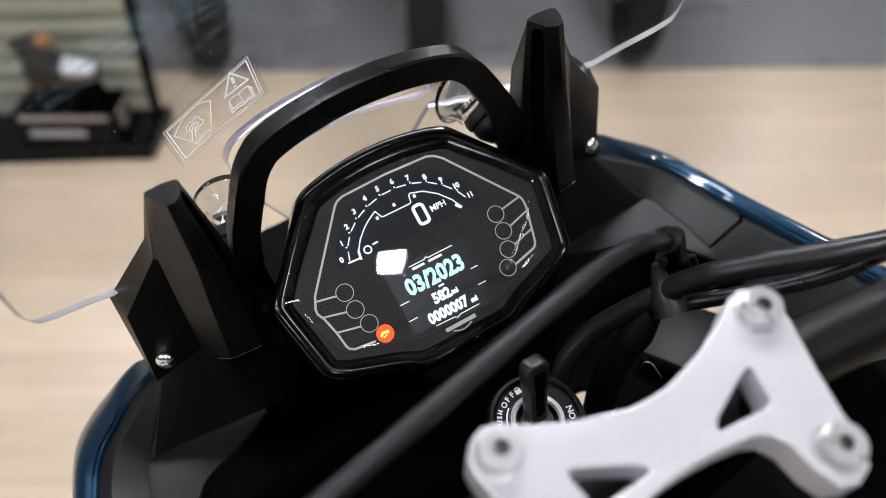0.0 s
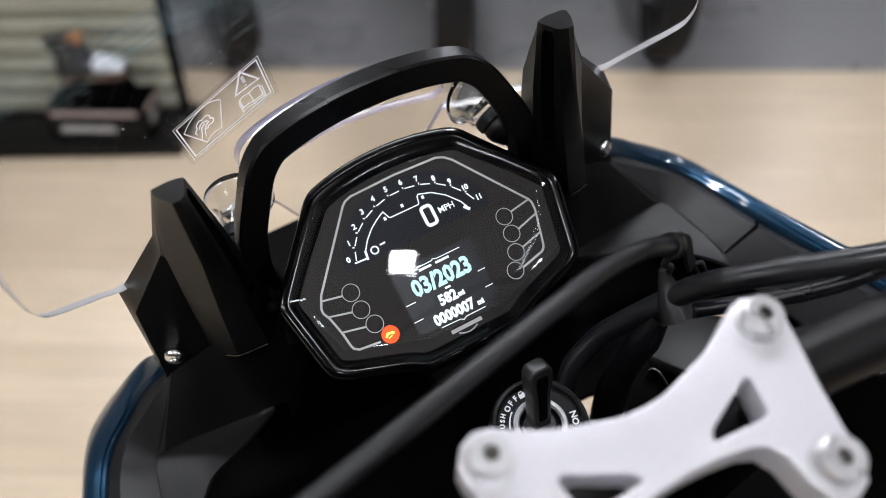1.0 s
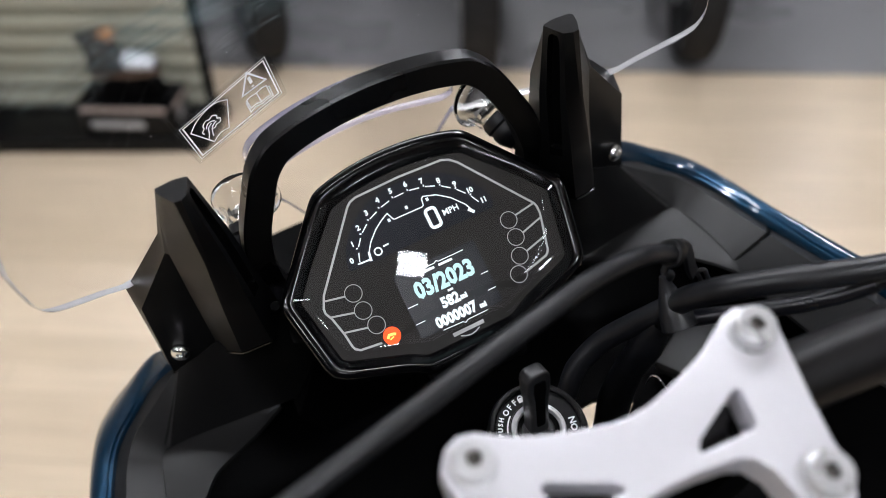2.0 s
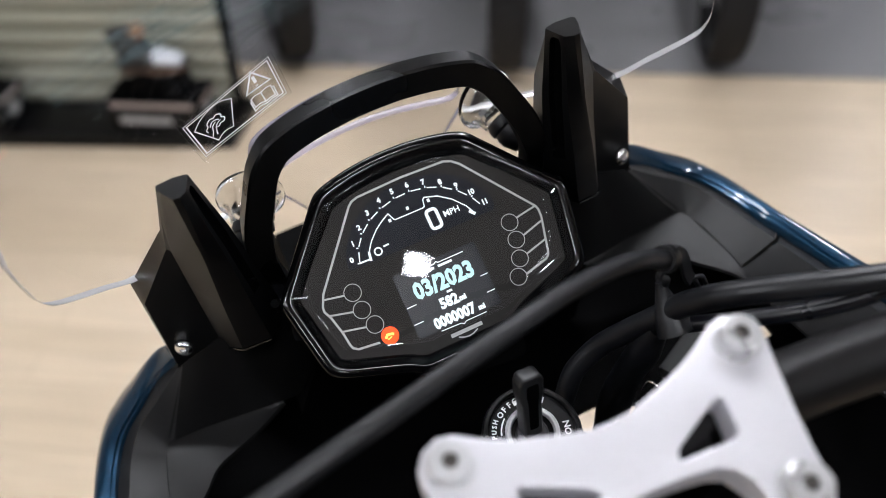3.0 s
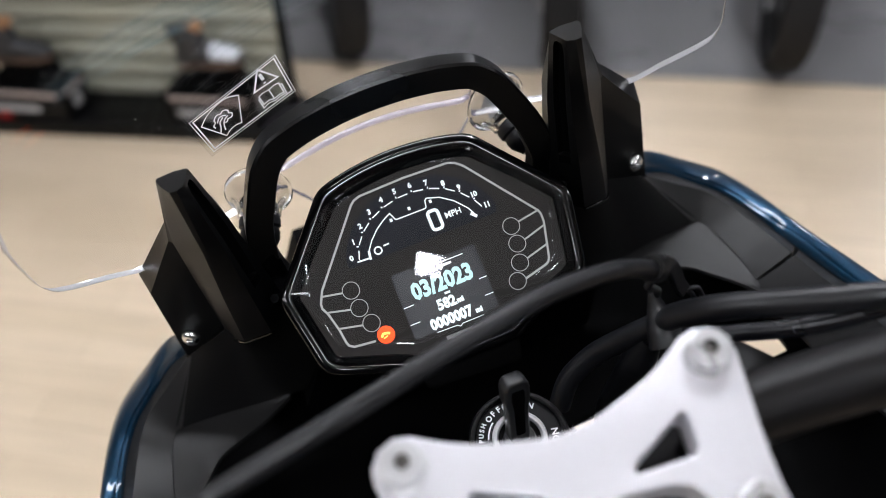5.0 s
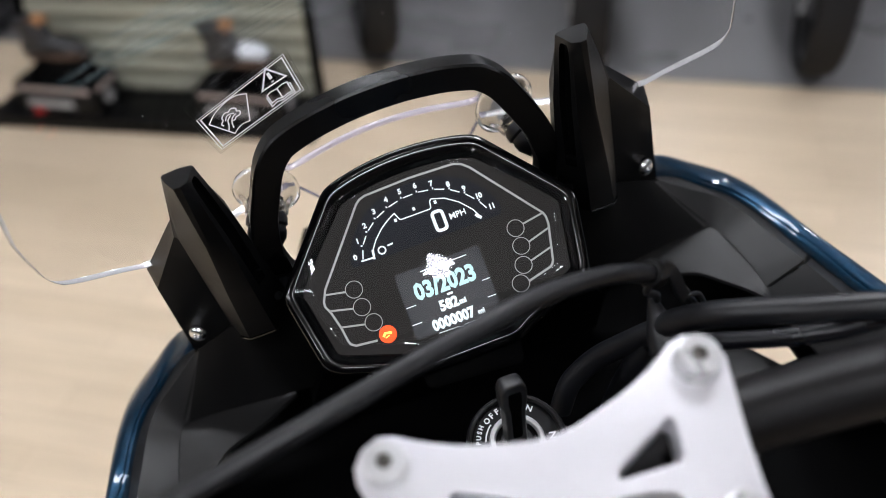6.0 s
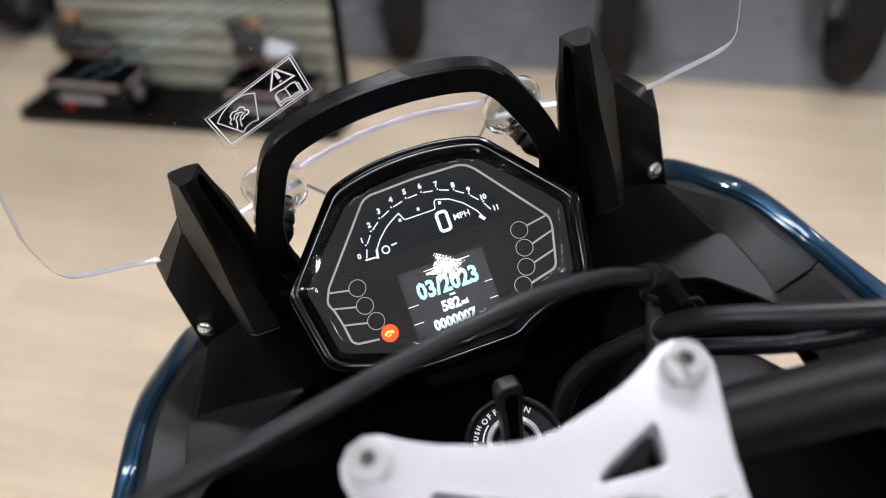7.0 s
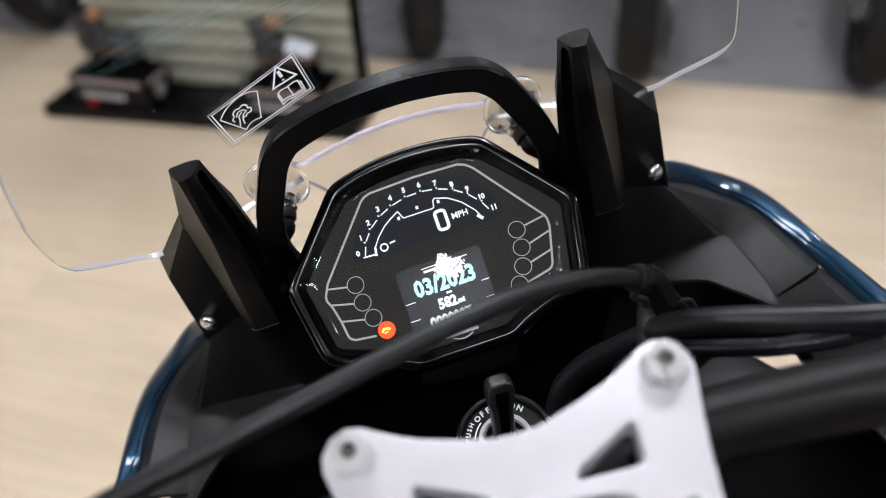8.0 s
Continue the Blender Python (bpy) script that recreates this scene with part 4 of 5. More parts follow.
def fairing():
    inner = [(.1655, .0790, -.0500), (.172, .0835, -.0555), (.190, .0885, -.0675), (.2085, .0865, -.0830), (.2270, .078, -.0955), (.2365, .052, -.0995), (.2420, .016, -.1020), (.2415, -.043, -.0890), (.2360, -.110, -.0700), (.226, -.170, -.056)]
    outer = [(.1690, .0860, -.0450), (.180, .0985, -.0570), (.205, .1130, -.0830), (.224, .1180, -.0995), (.2410, .1080, -.1090), (.2500, .072, -.1085), (.2540, .024, -.1055), (.2557, -.040, -.0945), (.2500, -.110, -.0740), (.240, -.170, -.058)]
    rim = [(.1640, .0765, -.0555), (.1695, .0785, -.0605), (.1880, .0745, -.0735), (.2085, .0680, -.0860), (.2200, .0560, -.0955), (.2255, .034, -.0990), (.2275, .000, -.0950), (.2250, -.045, -.0840), (.2190, -.110, -.0660), (.209, -.170, -.052)]
    floor_ = [(.1930, .0600, -.1015), (.1960, .0600, -.1020), (.1965, .0598, -.1022), (.1985, .0575, -.1030), (.2010, .0500, -.1042), (.2035, .028, -.1060), (.2038, .000, -.1085), (.2010, -.0240, -.1105), (.1950, -.0900, -.0960), (.186, -.150, -.070)]
    fine = lambda r: spline(r, 6)
    for s in (1, -1):
        fi, fo = stations(inner, 72), stations(outer, 72)
        crowns = []
        for k in range(1, 8):
            f, lift = k / 8, .0042 * math.sin(math.pi * k / 8) ** .8
            crowns.append([a.lerp(b, f) + Vector((.001 * math.sin(math.pi * f), 0, lift)) for a, b in zip(fi, fo)])
        lip = [p + Vector((-.0006, -.0004, -.0030)) for p in fi]
        side = [(p[0] + .006, p[1] + .010, p[2] - .020) for p in outer]
        skirt = [(p[0] + .010, p[1] + .030, p[2] - .070) for p in outer]
        bm = strip([lip, fi, *crowns, fo, stations(side, 72), stations(skirt, 72)], s, .003, (-.8, -.3, -.5))
        bp("side_panel", bm, blue_paint, None, "glossy metallic blue fairing side panel", 60)
        # black inner panel: front piece and rear piece, parted by a seam
        fi, fr, ff = fine(inner), fine(rim), fine(floor_)
        low = [Vector((p.x - .0030, p.y - .0008, p.z - .0045)) for p in fi]
        cut = 38
        front = bp("inner_panel", strip([low[:cut], fr[:cut], ff[:cut]], s), panel_plastic, None, "charcoal plastic cockpit inner panel", 28)
        bp("rear_trim", strip([[p + Vector((0, 0, -.0008)) for p in (r[cut - 1].lerp(r[cut], .50), *r[cut:])] for r in (low, fr, ff)], s), panel_plastic, front, "separate rear end of the inner panel", 28)
        # dished facet under the mount
        a = [(.1195, .0620, -.1125), (.150, .0620, -.1088), (.1750, .0620, -.1053), (.1985, .0615, -.1030), (.2055, .0400, -.1062), (.2062, .010, -.1080), (.2030, -.0165, -.1112)]
        b = [(.1185, .0595, -.1132), (.138, .0450, -.1107), (.155, .0350, -.1079), (.1700, .0255, -.1057), (.180, .0110, -.1050), (.192, -.0020, -.1080), (.2022, -.0165, -.1118)]
        fa, fb = fine(a), fine(b)
        midr = [(p + q) / 2 + Vector((0, 0, -.0015)) for p, q in zip(fa, fb)]
        bp("dished_panel", strip([fa, midr, fb], s), panel_plastic, front, "dished facet of the inner panel", 28)
        # steep wall from the mount's foot to the facet, its shade put into darker plastic
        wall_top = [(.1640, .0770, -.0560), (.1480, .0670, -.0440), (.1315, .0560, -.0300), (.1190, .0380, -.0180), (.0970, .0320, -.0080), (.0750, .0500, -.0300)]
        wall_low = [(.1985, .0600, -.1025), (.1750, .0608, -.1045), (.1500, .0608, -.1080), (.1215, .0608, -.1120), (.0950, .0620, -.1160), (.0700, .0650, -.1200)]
        bp("foot_wall", strip([fine(wall_top), fine(wall_low)], s, .002, (-.3, .9, -.2)), shaded_wall_plastic, front)


def inner_shell():
    """Black pieces added to keep the space behind and below the dial dark."""
    slit = rounded([(.176, -.012), (.184, -.002), (.213, -.006), (.211, -.034), (.190, -.035), (.178, -.028)], .003)
    wedge = rounded([(.053, -.022), (.060, -.046), (.084, -.049), (.100, -.036), (.078, -.022)], .004)
    # this plate stands for the cockpit's darkness; its holes let the floor show
    bp("dark_void_plate", prism([(-.24, .12), (-.24, -.10), (-.19, -.30), (.19, -.30), (.265, -.15), (.262, .03), (.20, .12)], -.160, -.155, None, 0, 1, [slit, wedge]), plastic_dark, None, "added black plate standing for the dark low in the cockpit")
    bp("dark_void_sheet", box(.30, .004, .10, pose(0, .100, -.118)), plastic_dark, None, "added black sheet keeping the space behind the dial dark")
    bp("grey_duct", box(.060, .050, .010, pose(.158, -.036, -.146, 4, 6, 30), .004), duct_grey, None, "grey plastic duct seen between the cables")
    bp("headlamp_housing", loft([[(x, y, z) for x, z in ((-.10, -.15), (.10, -.15), (.11, -.12), (.08, -.07), (-.08, -.07), (-.11, -.12))] for y in (.05, .18)]), plastic_dark, None, "added black headlamp housing filling the dark space behind the dial")


# ---- steering ----
CL = Vector((.0118, -.1733, .0844))
CX = Vector((.1137, .0016, -.0093)).normalized()
CN = Vector((.0820, -.2941, .9522)).normalized()
CY = CN.cross(CX).normalized()
CLAMP = basis(CL, CX, CY, CX.cross(CY))


def clamp():
    half = [(0, -.0080), (.008, -.0074), (.015, -.0056), (.024, -.0030), (.0330, .0000), (.040, .0032), (.0465, .0068), (.0515, .0100), (.0575, .0114), (.0635, .0090), (.0675, .0035), (.0680, -.002), (.0650, -.0140), (.0612, -.0290), (.0580, -.0450), (.0568, -.0570), (.0525, -.0640), (.0455, -.0668), (.0385, -.0642), (.0350, -.0560), (.0335, -.0450), (.0300, -.0390), (.0240, -.0365), (.012, -.0350), (0, -.0345)]
    poly = half + [(-x, y) for x, y in half[-2:0:-1]]
    hole = rounded([(.0140, -.0295), (.0165, -.0255), (.0385, -.0150), (.0405, -.0165), (.0385, -.0285), (.0365, -.0305)], .0022, 4)
    hole2 = [(-x, y) for x, y in hole]
    bm = prism(poly, -.018, -.0010, CLAMP, .0052, 6, [hole, hole2])
    body = bp("handlebar_clamp", bm, silver, None, "satin silver aluminium handlebar clamp plate", 40)
    for x, y in ((.057, 0), (-.057, 0), (.0462, -.0540), (-.0462, -.0540)):
        front = y == 0
        rr = .0078 if front else .0082
        m = CLAMP @ pose(x, y, -.0008)
        bp("clamp_washer", lathe([(rr * 1.12, 0), (rr * 1.12, .0009), (rr * .98, .0011)], 36, m, cap=False), bolt_steel, body, "thin steel washer", 25)
        prof = [(rr * .88, .0009), (rr * .88, .0018), (rr * .98, .0022), (rr * .98, .0064), (rr * .93, .0074), (rr * .84, .0078), (.0030, .0078), (.0027, .0074)]
        bp("clamp_bolt", lathe(prof, 36, m, cap=False), bolt_steel, body, "steel cap-head socket bolt", 25)
        bp("hex_socket", lathe([(.0030, .0076), (.0029, .0036), (.0012, .0028), (.0002, .0028)], 6, m, cap=False), shaded_socket_steel, body)
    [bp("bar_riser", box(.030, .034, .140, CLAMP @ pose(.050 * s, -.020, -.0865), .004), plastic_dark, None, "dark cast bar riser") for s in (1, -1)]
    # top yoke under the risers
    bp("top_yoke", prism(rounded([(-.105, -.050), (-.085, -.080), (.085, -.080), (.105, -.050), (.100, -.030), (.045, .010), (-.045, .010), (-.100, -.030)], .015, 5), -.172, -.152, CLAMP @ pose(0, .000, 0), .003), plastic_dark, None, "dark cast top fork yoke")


def handlebar():
    pts = [(-.30, -.070, .030), (-.22, -.045, .010), (-.14, -.024, -.020), (-.08, -.0165, -.030), (-.03, -.016, -.030), (.03, -.016, -.030), (.08, -.0165, -.030), (.14, -.024, -.020), (.22, -.045, .010), (.30, -.070, .030)]
    bp("handlebar", tube([CLAMP @ Vector(p) for p in pts], .0143, 8, 20, (0, 0, 1)), handlebar_paint, None, "thick satin black tapered handlebar")
    for s in (1, -1):
        g = [CLAMP @ Vector((s * x, y, z)) for x, y, z in ((.30, -.070, .030), (.36, -.090, .036), (.42, -.110, .042))]
        bp("grip", tube(g, .0175, 6, 20), rubber, None, "black rubber hand grip")


def ignition():
    m = basis((.0068, -.0970, -.0352), CX, CY, CX.cross(CY))
    body = bp("ignition_switch", join(lathe([(.0235, -.030), (.0262, -.026), (.0262, -.003), (.0250, 0), (.0232, .0008), (.0222, .0002)], 40, m, cap=False), lathe([(.0222, .0002), (.0220, -.0016), (.0150, -.0016), (.0148, -.0006), (.0128, -.0006), (.0125, -.006), (.0004, -.006)], 40, m, cap=False)), plastic, None, "round black ignition switch with a key in it", 30)
    bp("lock_ring", lathe([(.0124, -.0012), (.0142, -.0002), (.0134, .0012), (.0118, .0008), (.0110, -.0012)], 32, m, cap=False), bolt_steel, body, "worn steel lock ring")
    bp("lock_barrel", lathe([(.0085, -.008), (.0085, -.0018), (.0078, -.0010), (.0003, -.0010)], 24, m), dark_metal, body)
    def ring_text(text, mid, r, size, step):
        for k, ch in enumerate(text):
            a = mid + step * ((len(text) - 1) / 2 - k)
            lettering("switch_letter", ch, size, UP @ m @ Matrix.Translation((r * math.cos(radians(a)), r * math.sin(radians(a)), -.0012)) @ pose(0, 0, 0, 0, 0, a - 90), print_white, body, .0001)
    ring_text("OFF", 115, .0186, .0043, 11)
    ring_text("ON", 57, .0186, .0045, 13)
    ring_text("PUSH", 152, .0196, .0034, 8.2)
    for k, ch in enumerate("IGNITION"):
        a = -9 - 12 * (7 - k)
        lettering("switch_letter", ch, .0049, UP @ m @ Matrix.Translation((.0186 * math.cos(radians(a)), .0186 * math.sin(radians(a)), -.0012)) @ pose(0, 0, 0, 0, 0, a + 90), print_white, body, .0001)
    padlock = join(box(.0034, .0024, .0001, pose(0, -.0006, 0)), stroke(arc2(0, .0006, .0012, 0, 180, 8), .0005))
    padlock.transform(Matrix.Translation((.0186 * math.cos(radians(92)), .0186 * math.sin(radians(92)), -.0012)) @ pose(0, 0, 0, 0, 0, 4))
    marks = join(stroke(arc2(0, 0, .0160, 128, 162, 8), .0007, -.0012), padlock)
    marks.transform(m)
    bp("switch_mark", marks, print_white, body)
    # key with a moulded head
    up = Vector((.150, .100, .983)).normalized()
    side = (Vector((1, .1, 0)) - up * up.dot(Vector((1, .1, 0)))).normalized()
    kp = basis((.0062, -.0955, -.0360), side, up.cross(side), up)
    prof = rounded([(-.0052, .000), (.0052, .000), (.0054, .022), (.0068, .029), (.0068, .038), (.0045, .0415), (-.0045, .0415), (-.0068, .038), (-.0068, .029), (-.0054, .022)], .002, 3)
    kb = prism(prof, -.0045, .0045, None, .0030, 4)
    kb.transform(kp @ pose(0, 0, 0, 90, 0, 0))
    key = bp("ignition_key", kb, key_plastic, body, "black plastic headed key standing in the lock")
    # the head's hollows are drawn as dark pads, shade put into their colour
    for side_ in (1, -1):
        pad = prism(rounded([(-.0026, .006), (.0026, .006), (.0028, .024), (.0036, .030), (.0034, .0365), (-.0034, .0365), (-.0036, .030), (-.0028, .024)], .0014, 3), .0040 * side_, .0049 * side_, None, .0003, 1)
        pad.transform(kp @ pose(0, 0, 0, 90, 0, 0))
        bp("key_hollow", pad, plastic_dark, key, "dark pad standing for the shaded hollow of the key head")


def cables():
    hose = [(-0.3386, -0.2114, 0.0623), (-0.2366, -0.1901, 0.09), (-0.1543, -0.1738, 0.1003), (-0.0984, -0.1628, 0.1015), (-0.0609, -0.1544, 0.1014), (-0.0193, -0.1434, 0.0993), (0.0053, -0.136, 0.0965), (0.0269, -0.1266, 0.0897), (0.0476, -0.1171, 0.0793), (0.0631, -0.111, 0.0705), (0.0747, -0.1051, 0.0601), (0.085, -0.0998, 0.0495)]
    h = bp("brake_hose", tube(hose, .0041, 7, 14), rubber, None, "black rubber hydraulic hose crossing the cockpit")
    d = (Vector((.0862, -.0985, .0480)) - Vector((.0730, -.1075, .0630))).normalized()
    bp("hose_ferrule", lathe([(.0046, -.005), (.0062, -.0045), (.0066, -.001), (.0066, .0022), (.0056, .0030), (.0048, .0026), (.0044, -.0030), (.0003, -.0032)], 24, axis_pose((.0860, -.0988, .0484), d), cap=False), plastic, h, "open black end collar")
    strap = spline([(.0905, -.0985, .0500), (.0950, -.0972, .0445), (.0985, -.0945, .0350), (.1015, -.0920, .0240), (.1050, -.0900, .0150)], 6)
    bp("hose_strap", sweep(strap, [(-.0032, -.0010), (.0032, -.0010), (.0036, .0002), (.0030, .0012), (-.0030, .0012), (-.0036, .0002)], up=(.3, -1, .4)), rubber, h, "flat black rubber strap")
    for off in (0, .0042):
        bp("strap_wire", tube([(.1046, -.0903, .0160), (.1078 + off, -.0884, .0120), (.1108 + off, -.0870, .0060), (.1128 + off, -.0868, -.0010)], .0012, 6, 10), rubber, h, "thin black wire")
    bp("hose_hook", tube([(.0850, -.0985, .0420), (.0830, -.0975, .0370), (.0855, -.0960, .0330), (.0890, -.0940, .0280), (.0900, -.0915, .0220)], .0018, 6, 10), rubber, h, "thin hooked wire under the hose end")
    arc = [(.0380, -.0655, -.0680), (.0446, -.0641, -.0543), (.0511, -.0640, -.0462), (.0634, -.0668, -.0347), (.0765, -.0770, -.0190), (.0850, -.0880, -.0040), (.0920, -.0970, .0080)]
    bp("wiring_conduit", tube(arc, .0062, 7, 14), rubber, None, "curved black corrugated wiring conduit")
    top = [(.0900, -.0960, .0060), (.0935, -.1010, .0140), (.1040, -.1130, .0250), (.1180, -.1260, .0330), (.1370, -.1400, .0385), (.1620, -.1540, .0420), (.1950, -.1680, .0440), (.250, -.188, .045)]
    bp("throttle_cable", tube(top, .0062, 7, 14), rubber, None, "thick black sheathed throttle cable")
    low = [(.0900, -.0960, -.0050), (.1000, -.1070, .0020), (.1150, -.1200, .0090), (.1320, -.1350, .0180), (.1500, -.1470, .0270), (.1680, -.1560, .0370), (.1950, -.1650, .0460), (.250, -.185, .050)]
    bp("throttle_cable", tube(low, .0042, 7, 14), cable_skin, None, "thin glossy black cable")
    # soft sheath round the bundle
    sh_ = [(.0893, -.0870, .0200), (.0895, -.0905, .0120), (.0893, -.0960, .0040), (.0888, -.1020, -.0030)]
    bp("cable_sheath", tube(sh_, [.0020, .0046, .0080, .0096], 6, 16), rubber, None, "soft black rubber sheath round the cables")
    drop = [(.0850, -.0920, -.0080), (.0800, -.0850, -.0300), (.0740, -.0760, -.0560), (.0680, -.0680, -.0900), (.0640, -.0620, -.1300)]
    bp("cable_wrap", tube(drop, [.0050, .0090, .0085, .0100, .0100], 7, 14), rubber, None, "flattened black tape-wrapped loom")
    bp("wire_clip", tube([(.0690, -.1000, -.040), (.0720, -.1010, -.0335), (.0745, -.1040, -.0345), (.0765, -.1090, -.0420)], .0006, 6, 8), chrome, None, "thin bright steel wire clip")


def rolling_gear(parent, put, main):
    """Wheels, fork, engine, tank, seat and stand, common to the machines in the room."""
    for name, y in (("front_wheel", .36), ("rear_wheel", -1.06)):
        r, w = .315, .062 if y > 0 or not main else .095
        m = pose(0, y, r, 0, 90, 0)
        prof = [(r - .055, -w * .70), (r - .03, -w), (r - .012, -w * .8), (r, 0), (r - .012, w * .8), (r - .03, w), (r - .055, w * .70)]
        tyre = put("tyre", lathe([*prof, prof[0]], 56, m, cap=False), tyre_rubber, parent, "treaded black tyre of the " + name.replace("_", " "))
        rim = join(lathe([(r - .052, -w * .72), (r - .066, -w * .7), (r - .075, -w * .3), (r - .075, w * .3), (r - .066, w * .7), (r - .052, w * .72), (r - .052, -w * .72)], 48, m, cap=False), lathe([(.035, -.05), (.04, -.045), (.04, .045), (.035, .05)], 20, m))
        spokes = [box(.020, .23, .018, m @ pose(0, 0, 0, 0, 0, 72 * k + 20) @ pose(0, .135, 0), .003) for k in range(5)]
        put("rim", join(rim, *spokes), dark_metal, tyre, "dark five-spoke cast rim")
        put("brake_disc", lathe([(.150 if y > 0 else .11, -.002), (.150 if y > 0 else .11, .002), (.095, .002), (.095, -.002)], 40, m @ pose(0, 0, -w - .012), cap=False), bolt_steel, tyre, "steel brake disc")
    for s in (1, -1):
        put("fork_leg", join(tube([(.10 * s, .36, .30), (.10 * s, .27, .55)], .028, 2, 16), tube([(.10 * s, .27, .55), (.10 * s, .115, .90)], .021, 2, 16)), dark_metal, parent, "dark telescopic fork leg")
    put("front_mudguard", box(.14, .30, .012, pose(0, .36, .652), .005), plastic, parent, "black front mudguard")
    put("engine", join(box(.30, .36, .26, pose(0, -.30, .42), .03), box(.26, .20, .22, pose(0, -.12, .58, 25), .03), box(.36, .16, .16, pose(0, -.36, .40), .05)), dark_metal, parent, "dark cast three-cylinder engine")
    put("radiator", box(.30, .05, .26, pose(0, .03, .58, -12), .008), plastic_dark, parent, "black radiator")
    put("exhaust", join(tube([(.06, -.03, .50), (.05, .02, .38), (.06, -.10, .24), (.10, -.40, .22), (.15, -.70, .26)], .026, 6, 14), tube([(.15, -.70, .26), (.19, -.98, .38)], .055, 2, 18)), bolt_steel, parent, "brushed steel exhaust")
    put("frame_tube", join(*[tube([(.10 * s, .02, .90), (.15 * s, -.25, .80), (.14 * s, -.55, .62), (.10 * s, -.60, .42)], .020, 6, 12) for s in (1, -1)]), dark_metal, parent, "black tubular frame")
    put("swing_arm", join(*[box(.03, .56, .06, pose(.13 * s, -.82, .35), .008) for s in (1, -1)]), dark_metal, parent, "dark swing arm")
    tank = [[(w * math.cos(radians(a)) * (1 if abs(math.cos(radians(a))) < .8 else .96), y, z + hgt * math.sin(radians(a))) for a in range(0, 360, 20)] for y, w, z, hgt in (((-.235, .12, .93, .06), (-.28, .185, .93, .10), (-.42, .205, .93, .125), (-.54, .17, .91, .10), (-.64, .10, .88, .05)) if main else ((-.28, .07, .93, .05), (-.32, .13, .92, .09), (-.42, .155, .92, .115), (-.54, .14, .90, .10), (-.62, .09, .88, .05)))]
    put("fuel_tank", loft(tank), blue_paint, parent, "metallic blue fuel tank", )
    seat = [[(w * math.cos(radians(a)), y, z + .045 * math.sin(radians(a))) for a in range(0, 360, 20)] for y, w, z in ((-.60, .08, .84), (-.70, .13, .83), (-.90, .14, .85), (-1.05, .13, .90), (-1.25, .10, .93))]
    put("seat", loft(seat), rubber, parent, "black padded seat")
    put("side_stand", tube([(-.12, -.40, .28), (-.26, -.44, .045 if main else .012)], .012, 2, 12), dark_metal, parent, "black steel side stand")


def put_bike(name, bm, material, parent, label="", smooth=40):
    return part(name, bm, material, parent, label, smooth)


screen_mounts()
hoop()
sheet = windscreen()
warning_label(sheet)
screen_marks(sheet)
screen_knobs()
dial()
fairing()
inner_shell()
clamp()
handlebar()
ignition()
cables()
rolling_gear(bike, put_bike, True)

# ---- parked machines ----
def parked_machine(m):
    e = thing("parked_motorcycle", m, "dark motorcycle parked on the grey floor covering", "motorcycle", "parked motorcycles")
    rolling_gear(e, put_bike, False)
    part("handlebar", tube([(-.38, -.10, 1.05), (-.20, -.02, 1.10), (0, .0, 1.08), (.20, -.02, 1.10), (.38, -.10, 1.05)], .0143, 6, 14), bar_paint, e, "black handlebar")
    part("headlamp", lathe([(.03, -.10), (.085, -.06), (.10, 0), (.095, .012), (.0005, .02)], 28, pose(0, .20, .95, -90)), chrome, e, "round headlamp")
    part("fairing_nose", loft([[(w * math.cos(radians(a)), y, .93 + hh * math.sin(radians(a))) for a in range(0, 360, 24)] for y, w, hh in ((-.05, .14, .12), (.08, .15, .14), (.16, .11, .11))]), gloss_black, e, "black nose fairing")
    # wide tail added out of view to darken the floor covering below
    tail = [[(w * math.cos(radians(a)), y, z + .075 * math.sin(radians(a))) for a in range(0, 360, 24)] for y, w, z in ((-.62, .16, .76), (-.80, .19, .79), (-1.05, .18, .84), (-1.32, .10, .90))]
    part("tail_unit", loft(tail), plastic, e, "wide black tail unit, unseen, added to shade the floor")
    for side in (1, -1):
        part("axle_block", join(box(.034, .085, .070, pose(.098 * side, -1.06, .315), .010, 3), lathe([(.022, 0), (.022, .010), (.015, .016), (.0005, .016)], 20, pose(.115 * side, -1.06, .315, 0, 90 * side, 0))), chrome, e, "bright metal axle block")
    part("rear_mudguard", tube([(0, -1.24, .88), (0, -1.36, .76), (0, -1.43, .62)], [.06, .075, .07], 5, 14), plastic, e, "black rear mudguard")
    return e


def machine_at(x, y, turn, lean=0):
    return pose(x, y, 0) @ pose(0, 0, 0, 0, 0, turn) @ pose(0, 1.06, 0, 0, lean, 0)


first_machine = parked_machine(machine_at(-.885, 2.86, 24))
copy_thing(first_machine, machine_at(-.068, 2.82, 3))
copy_thing(first_machine, machine_at(.705, 2.91, -3))
copy_thing(first_machine, machine_at(-2.54, 2.84, 12))


# ---- boot display ----
STAND = pose(-1.49, 2.252, 0, 0, 0, 3.2)


def display_stand():
    e = thing("display_stand", STAND, "low black boot display stand with a ribbed grey-green back panel", "display stand")
    plinth = prism(rounded([(-.59, -.125), (.585, -.125), (.600, .125), (-.56, .125)], .012, 4), 0, .05, None, .006, 3)
    part("plinth", plinth, plastic, e, "low black plinth")
    for x in (-.452, .562):
        part("post", box(.026, .034, .95, pose(x, .080, .525), .003), plastic_dark, e, "black upright post")
    board = part("back_panel", box(.99, .012, .94, pose(.055, .092, .520), .002), green_panel, e, "grey-green back panel")
    for k in range(14):
        part("slat", box(.99, .012, .040, pose(.055, .082, .085 + .066 * k), .004), slat_pale, board, "paler grey-green slat")
    return e


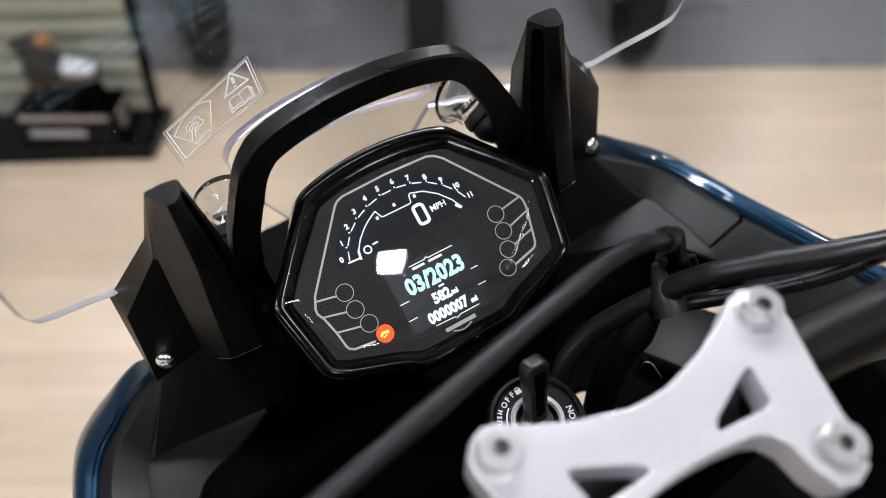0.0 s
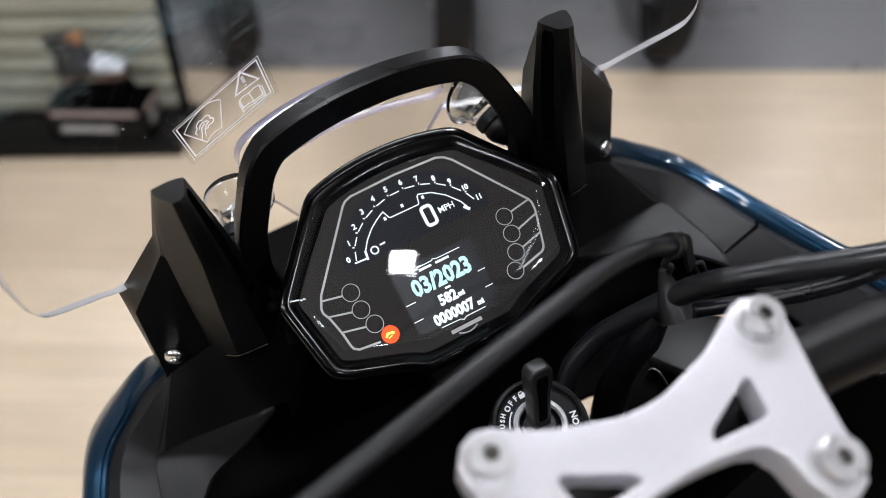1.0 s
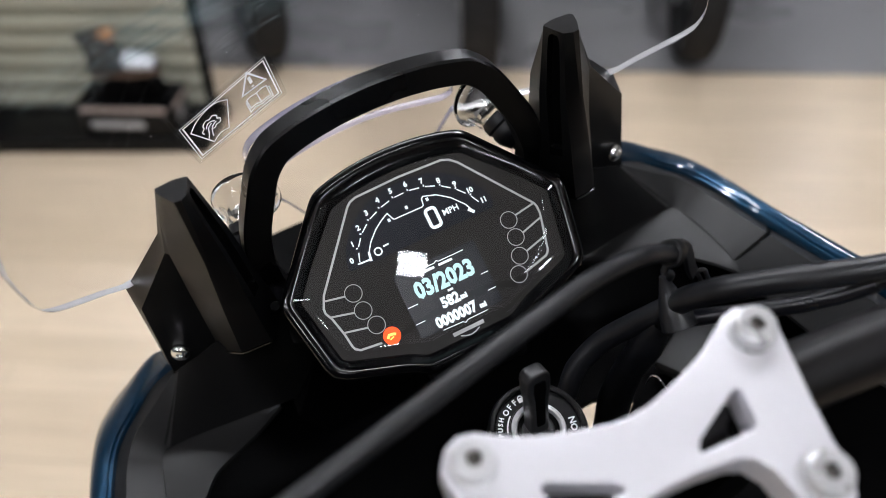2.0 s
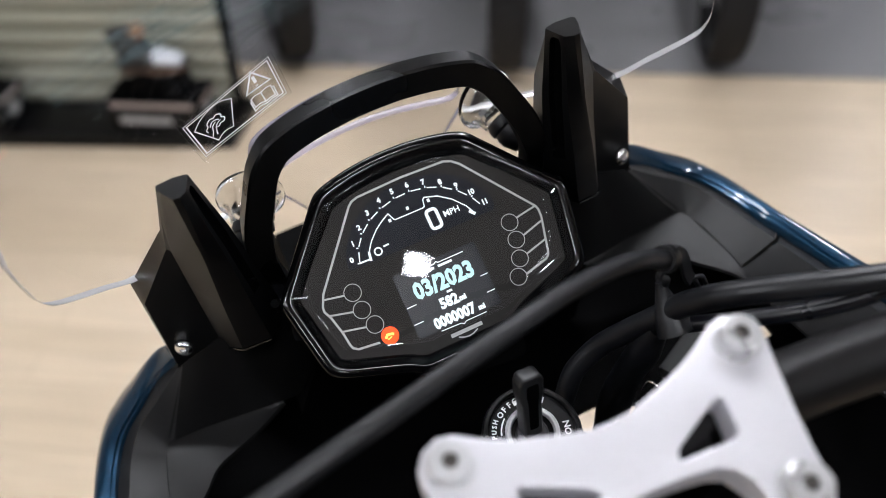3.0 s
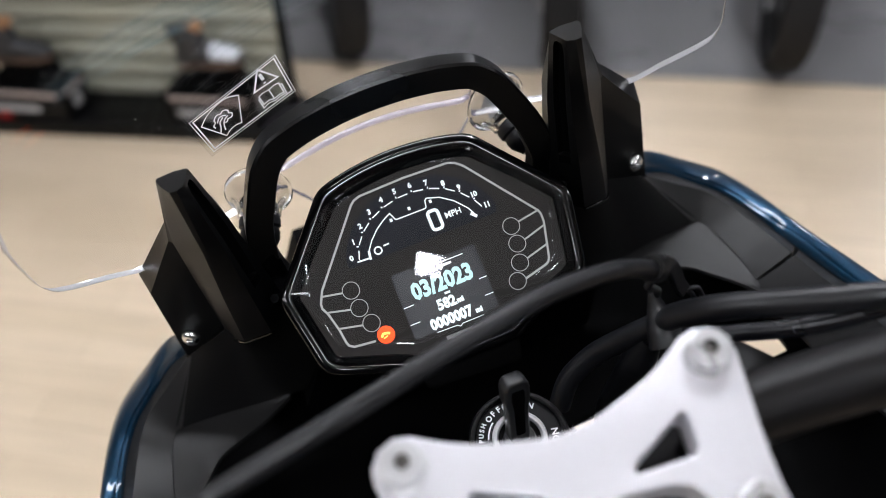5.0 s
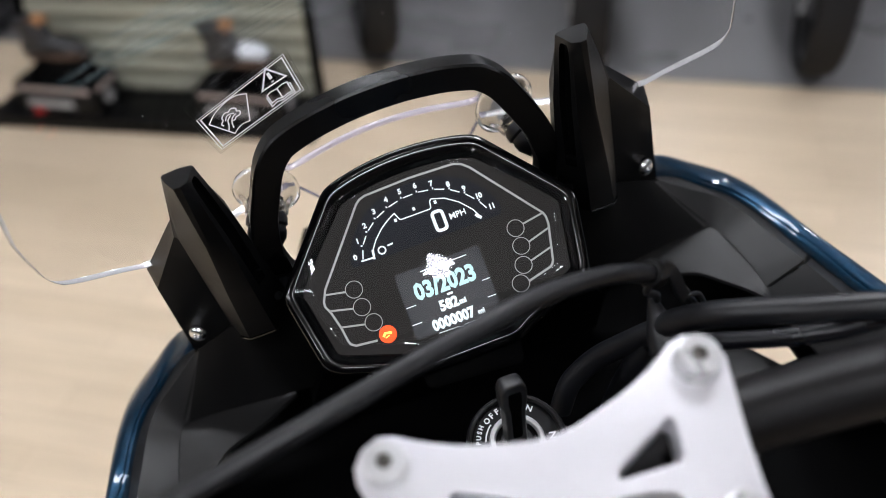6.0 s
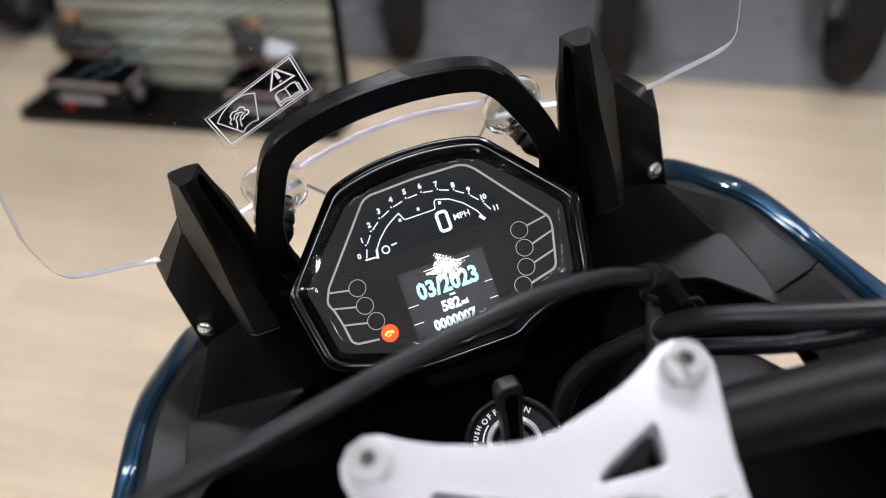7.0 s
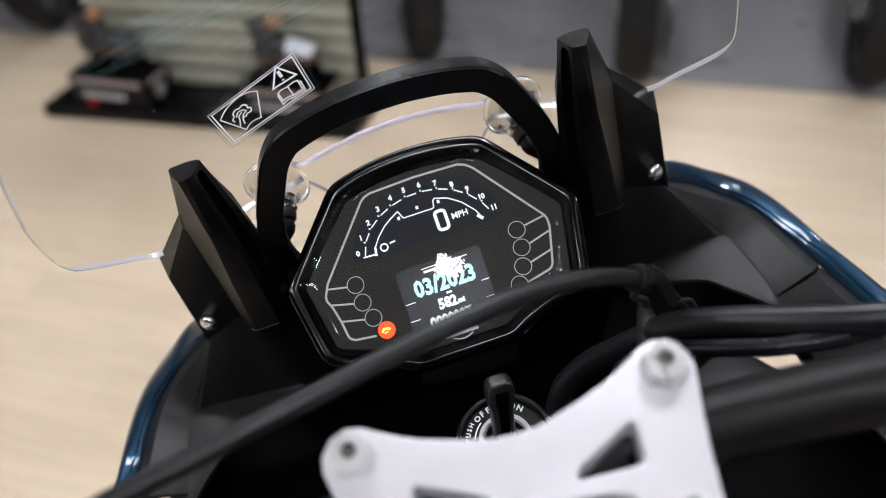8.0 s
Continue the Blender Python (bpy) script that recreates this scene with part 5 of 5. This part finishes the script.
def shoe_box(x):
    e = thing("shoe_box", STAND @ pose(x, -.030, .05, 0, 0, -3), "black cardboard shoe box with a pale stripe on the plinth", "shoe box", "shoe boxes")
    part("carton", box(.30, .15, .080, pose(0, 0, .040), .008, 3), plastic, e)
    part("lid", box(.308, .158, .034, pose(0, 0, .097), .008, 3), plastic_dark, e)
    part("stripe", box(.27, .003, .018, pose(0.0, -.0795, .097), .001), stripe_paint, e, "dusty pink stripe on the lid")
    part("side_stripe", box(.003, .12, .018, pose(.1545, 0, .097), .001), stripe_paint, e, "dusty pink stripe on the lid's end")
    part("print_bar", box(.17, .002, .024, pose(-.03, -.0758, .042), .0005), dim_print, e, "grey bar of unreadable lettering")
    part("end_mark", lathe([(.026, 0), (.026, .002), (.0003, .002)], 24, pose(.1502, .0, .048, 0, 90, 0)), dim_print, e, "pale round mark on the end")
    return e


def display_block(x):
    e = thing("display_block", STAND @ pose(x, -.030, .164), "small black block lifting a boot above its box", "display block", "display blocks")
    part("block", loft([[(a * w, b * d, z) for a, b in ((-1, -1), (1, -1), (1, 1), (-1, 1))] for w, d, z in ((.095, .050, 0), (.085, .045, .040), (.060, .036, .070))]), plastic_dark, e)
    return e


def boot(x, toe, label):
    """An ankle-high riding boot, toe to the right."""
    e = thing("riding_boot", STAND @ pose(x, -.030, .233, 0, -4, 0) @ Matrix.Diagonal((.80, .90, .47, 1)), label, "boot", "boots")
    outline = [(-.13, -.035), (-.05, -.032), (.05, -.045), (.12, -.035), (.145, 0), (.12, .035), (.05, .045), (-.05, .032), (-.13, .035)]
    part("sole", prism(rounded(outline, .02, 4), 0, .026, None, .004), sole_rubber, e, "brown rubber sole")
    secs = [(.140, .04, .020), (.115, .065, .036), (.06, .10, .044), (.0, .135, .042), (-.06, .15, .044), (-.125, .12, .032)]
    rings = [[(xx, wy * math.cos(radians(a)), .024 + hz * .5 + hz * .5 * math.sin(radians(a))) for a in range(0, 360, 18)] for xx, hz, wy in secs]
    part("foot", loft(rings), leather, e, "black leather foot")
    shaft = [[(cx + rx * math.cos(radians(a)), ry * math.sin(radians(a)), z) for a in range(0, 360, 18)] for cx, rx, ry, z in ((-.050, .078, .044, .10), (-.060, .068, .046, .17), (-.070, .066, .050, .24), (-.078, .068, .054, .285))]
    part("shaft", loft(shaft), leather, e, "black leather shaft")
    cap = [[(xx, wy * math.cos(radians(a)), .030 + hz * .5 + hz * .5 * math.sin(radians(a))) for a in range(0, 360, 18)] for xx, hz, wy in ((.022, .122, .045), (.060, .104, .047), (.100, .080, .043), (.128, .054, .032))]
    part("toe_cap", loft(cap), toe, e)
    part("pull_tab", box(.040, .06, .060, pose(-.025, 0, .275, 0, -12, 0), .008), tab_leather, e, "tan leather tongue")
    return e


sole_rubber = grain(principled("brown_sole_rubber", (0.10, 0.06, 0.04), 0.7), 80, 0.2, 0.3, 400, 0.05, 10, 0.001)
tab_leather = grain(principled("tan_leather", (0.34, 0.17, 0.08), 0.6), 80, 0.2, 0.3, 400, 0.05, 10, 0.001)
slat_pale = grain(principled("pale_grey_green_slat", (0.36, 0.355, 0.285), 0.4), 40, 0.15, 0.2, 300, 0.06, 3, 0.001)
green_panel = grain(principled("grey_green_panel", (0.235, 0.235, 0.185), 0.5), 40, 0.15, 0.2, 300, 0.06, 3, 0.001)
dim_print = grain(principled("dim_grey_print", (0.34, 0.34, 0.345), 0.5), 60, 0.1)
stripe_paint = grain(principled("dusty_pink_print", (0.34, 0.28, 0.26), 0.6), 60, 0.1)
leather = grain(principled("black_leather", (0.02, 0.02, 0.022), 0.5), 80, 0.2, 0.4, 400, 0.08, 10, 0.001)
pale_patch = grain(principled("pale_grey_leather", (0.55, 0.58, 0.62), 0.4), 80, 0.1, 0.2, 400, 0.05, 10, 0.001)
red_print = grain(principled("red_glint_paint", (0.55, 0.02, 0.02), 0.5), 60, 0.1)
display_stand()
for bx, toe, words in ((.345, pale_patch, "black leather ankle boot with a pale toe on a block"), (-.300, leather, "all black leather ankle boot standing on a block")):
    shoe_box(bx)
    display_block(bx + .010)
    boot(bx + .005, toe, words)
# a red card drawn in place of a red indicator's reflection
tag = thing("red_glint", STAND @ pose(-.385, -.105, .05, 0, 0, 8), "small red card standing for a red light's reflection", "price tag")
part("card", box(.032, .004, .024, pose(0, 0, .012, 12), .001), red_print, tag)
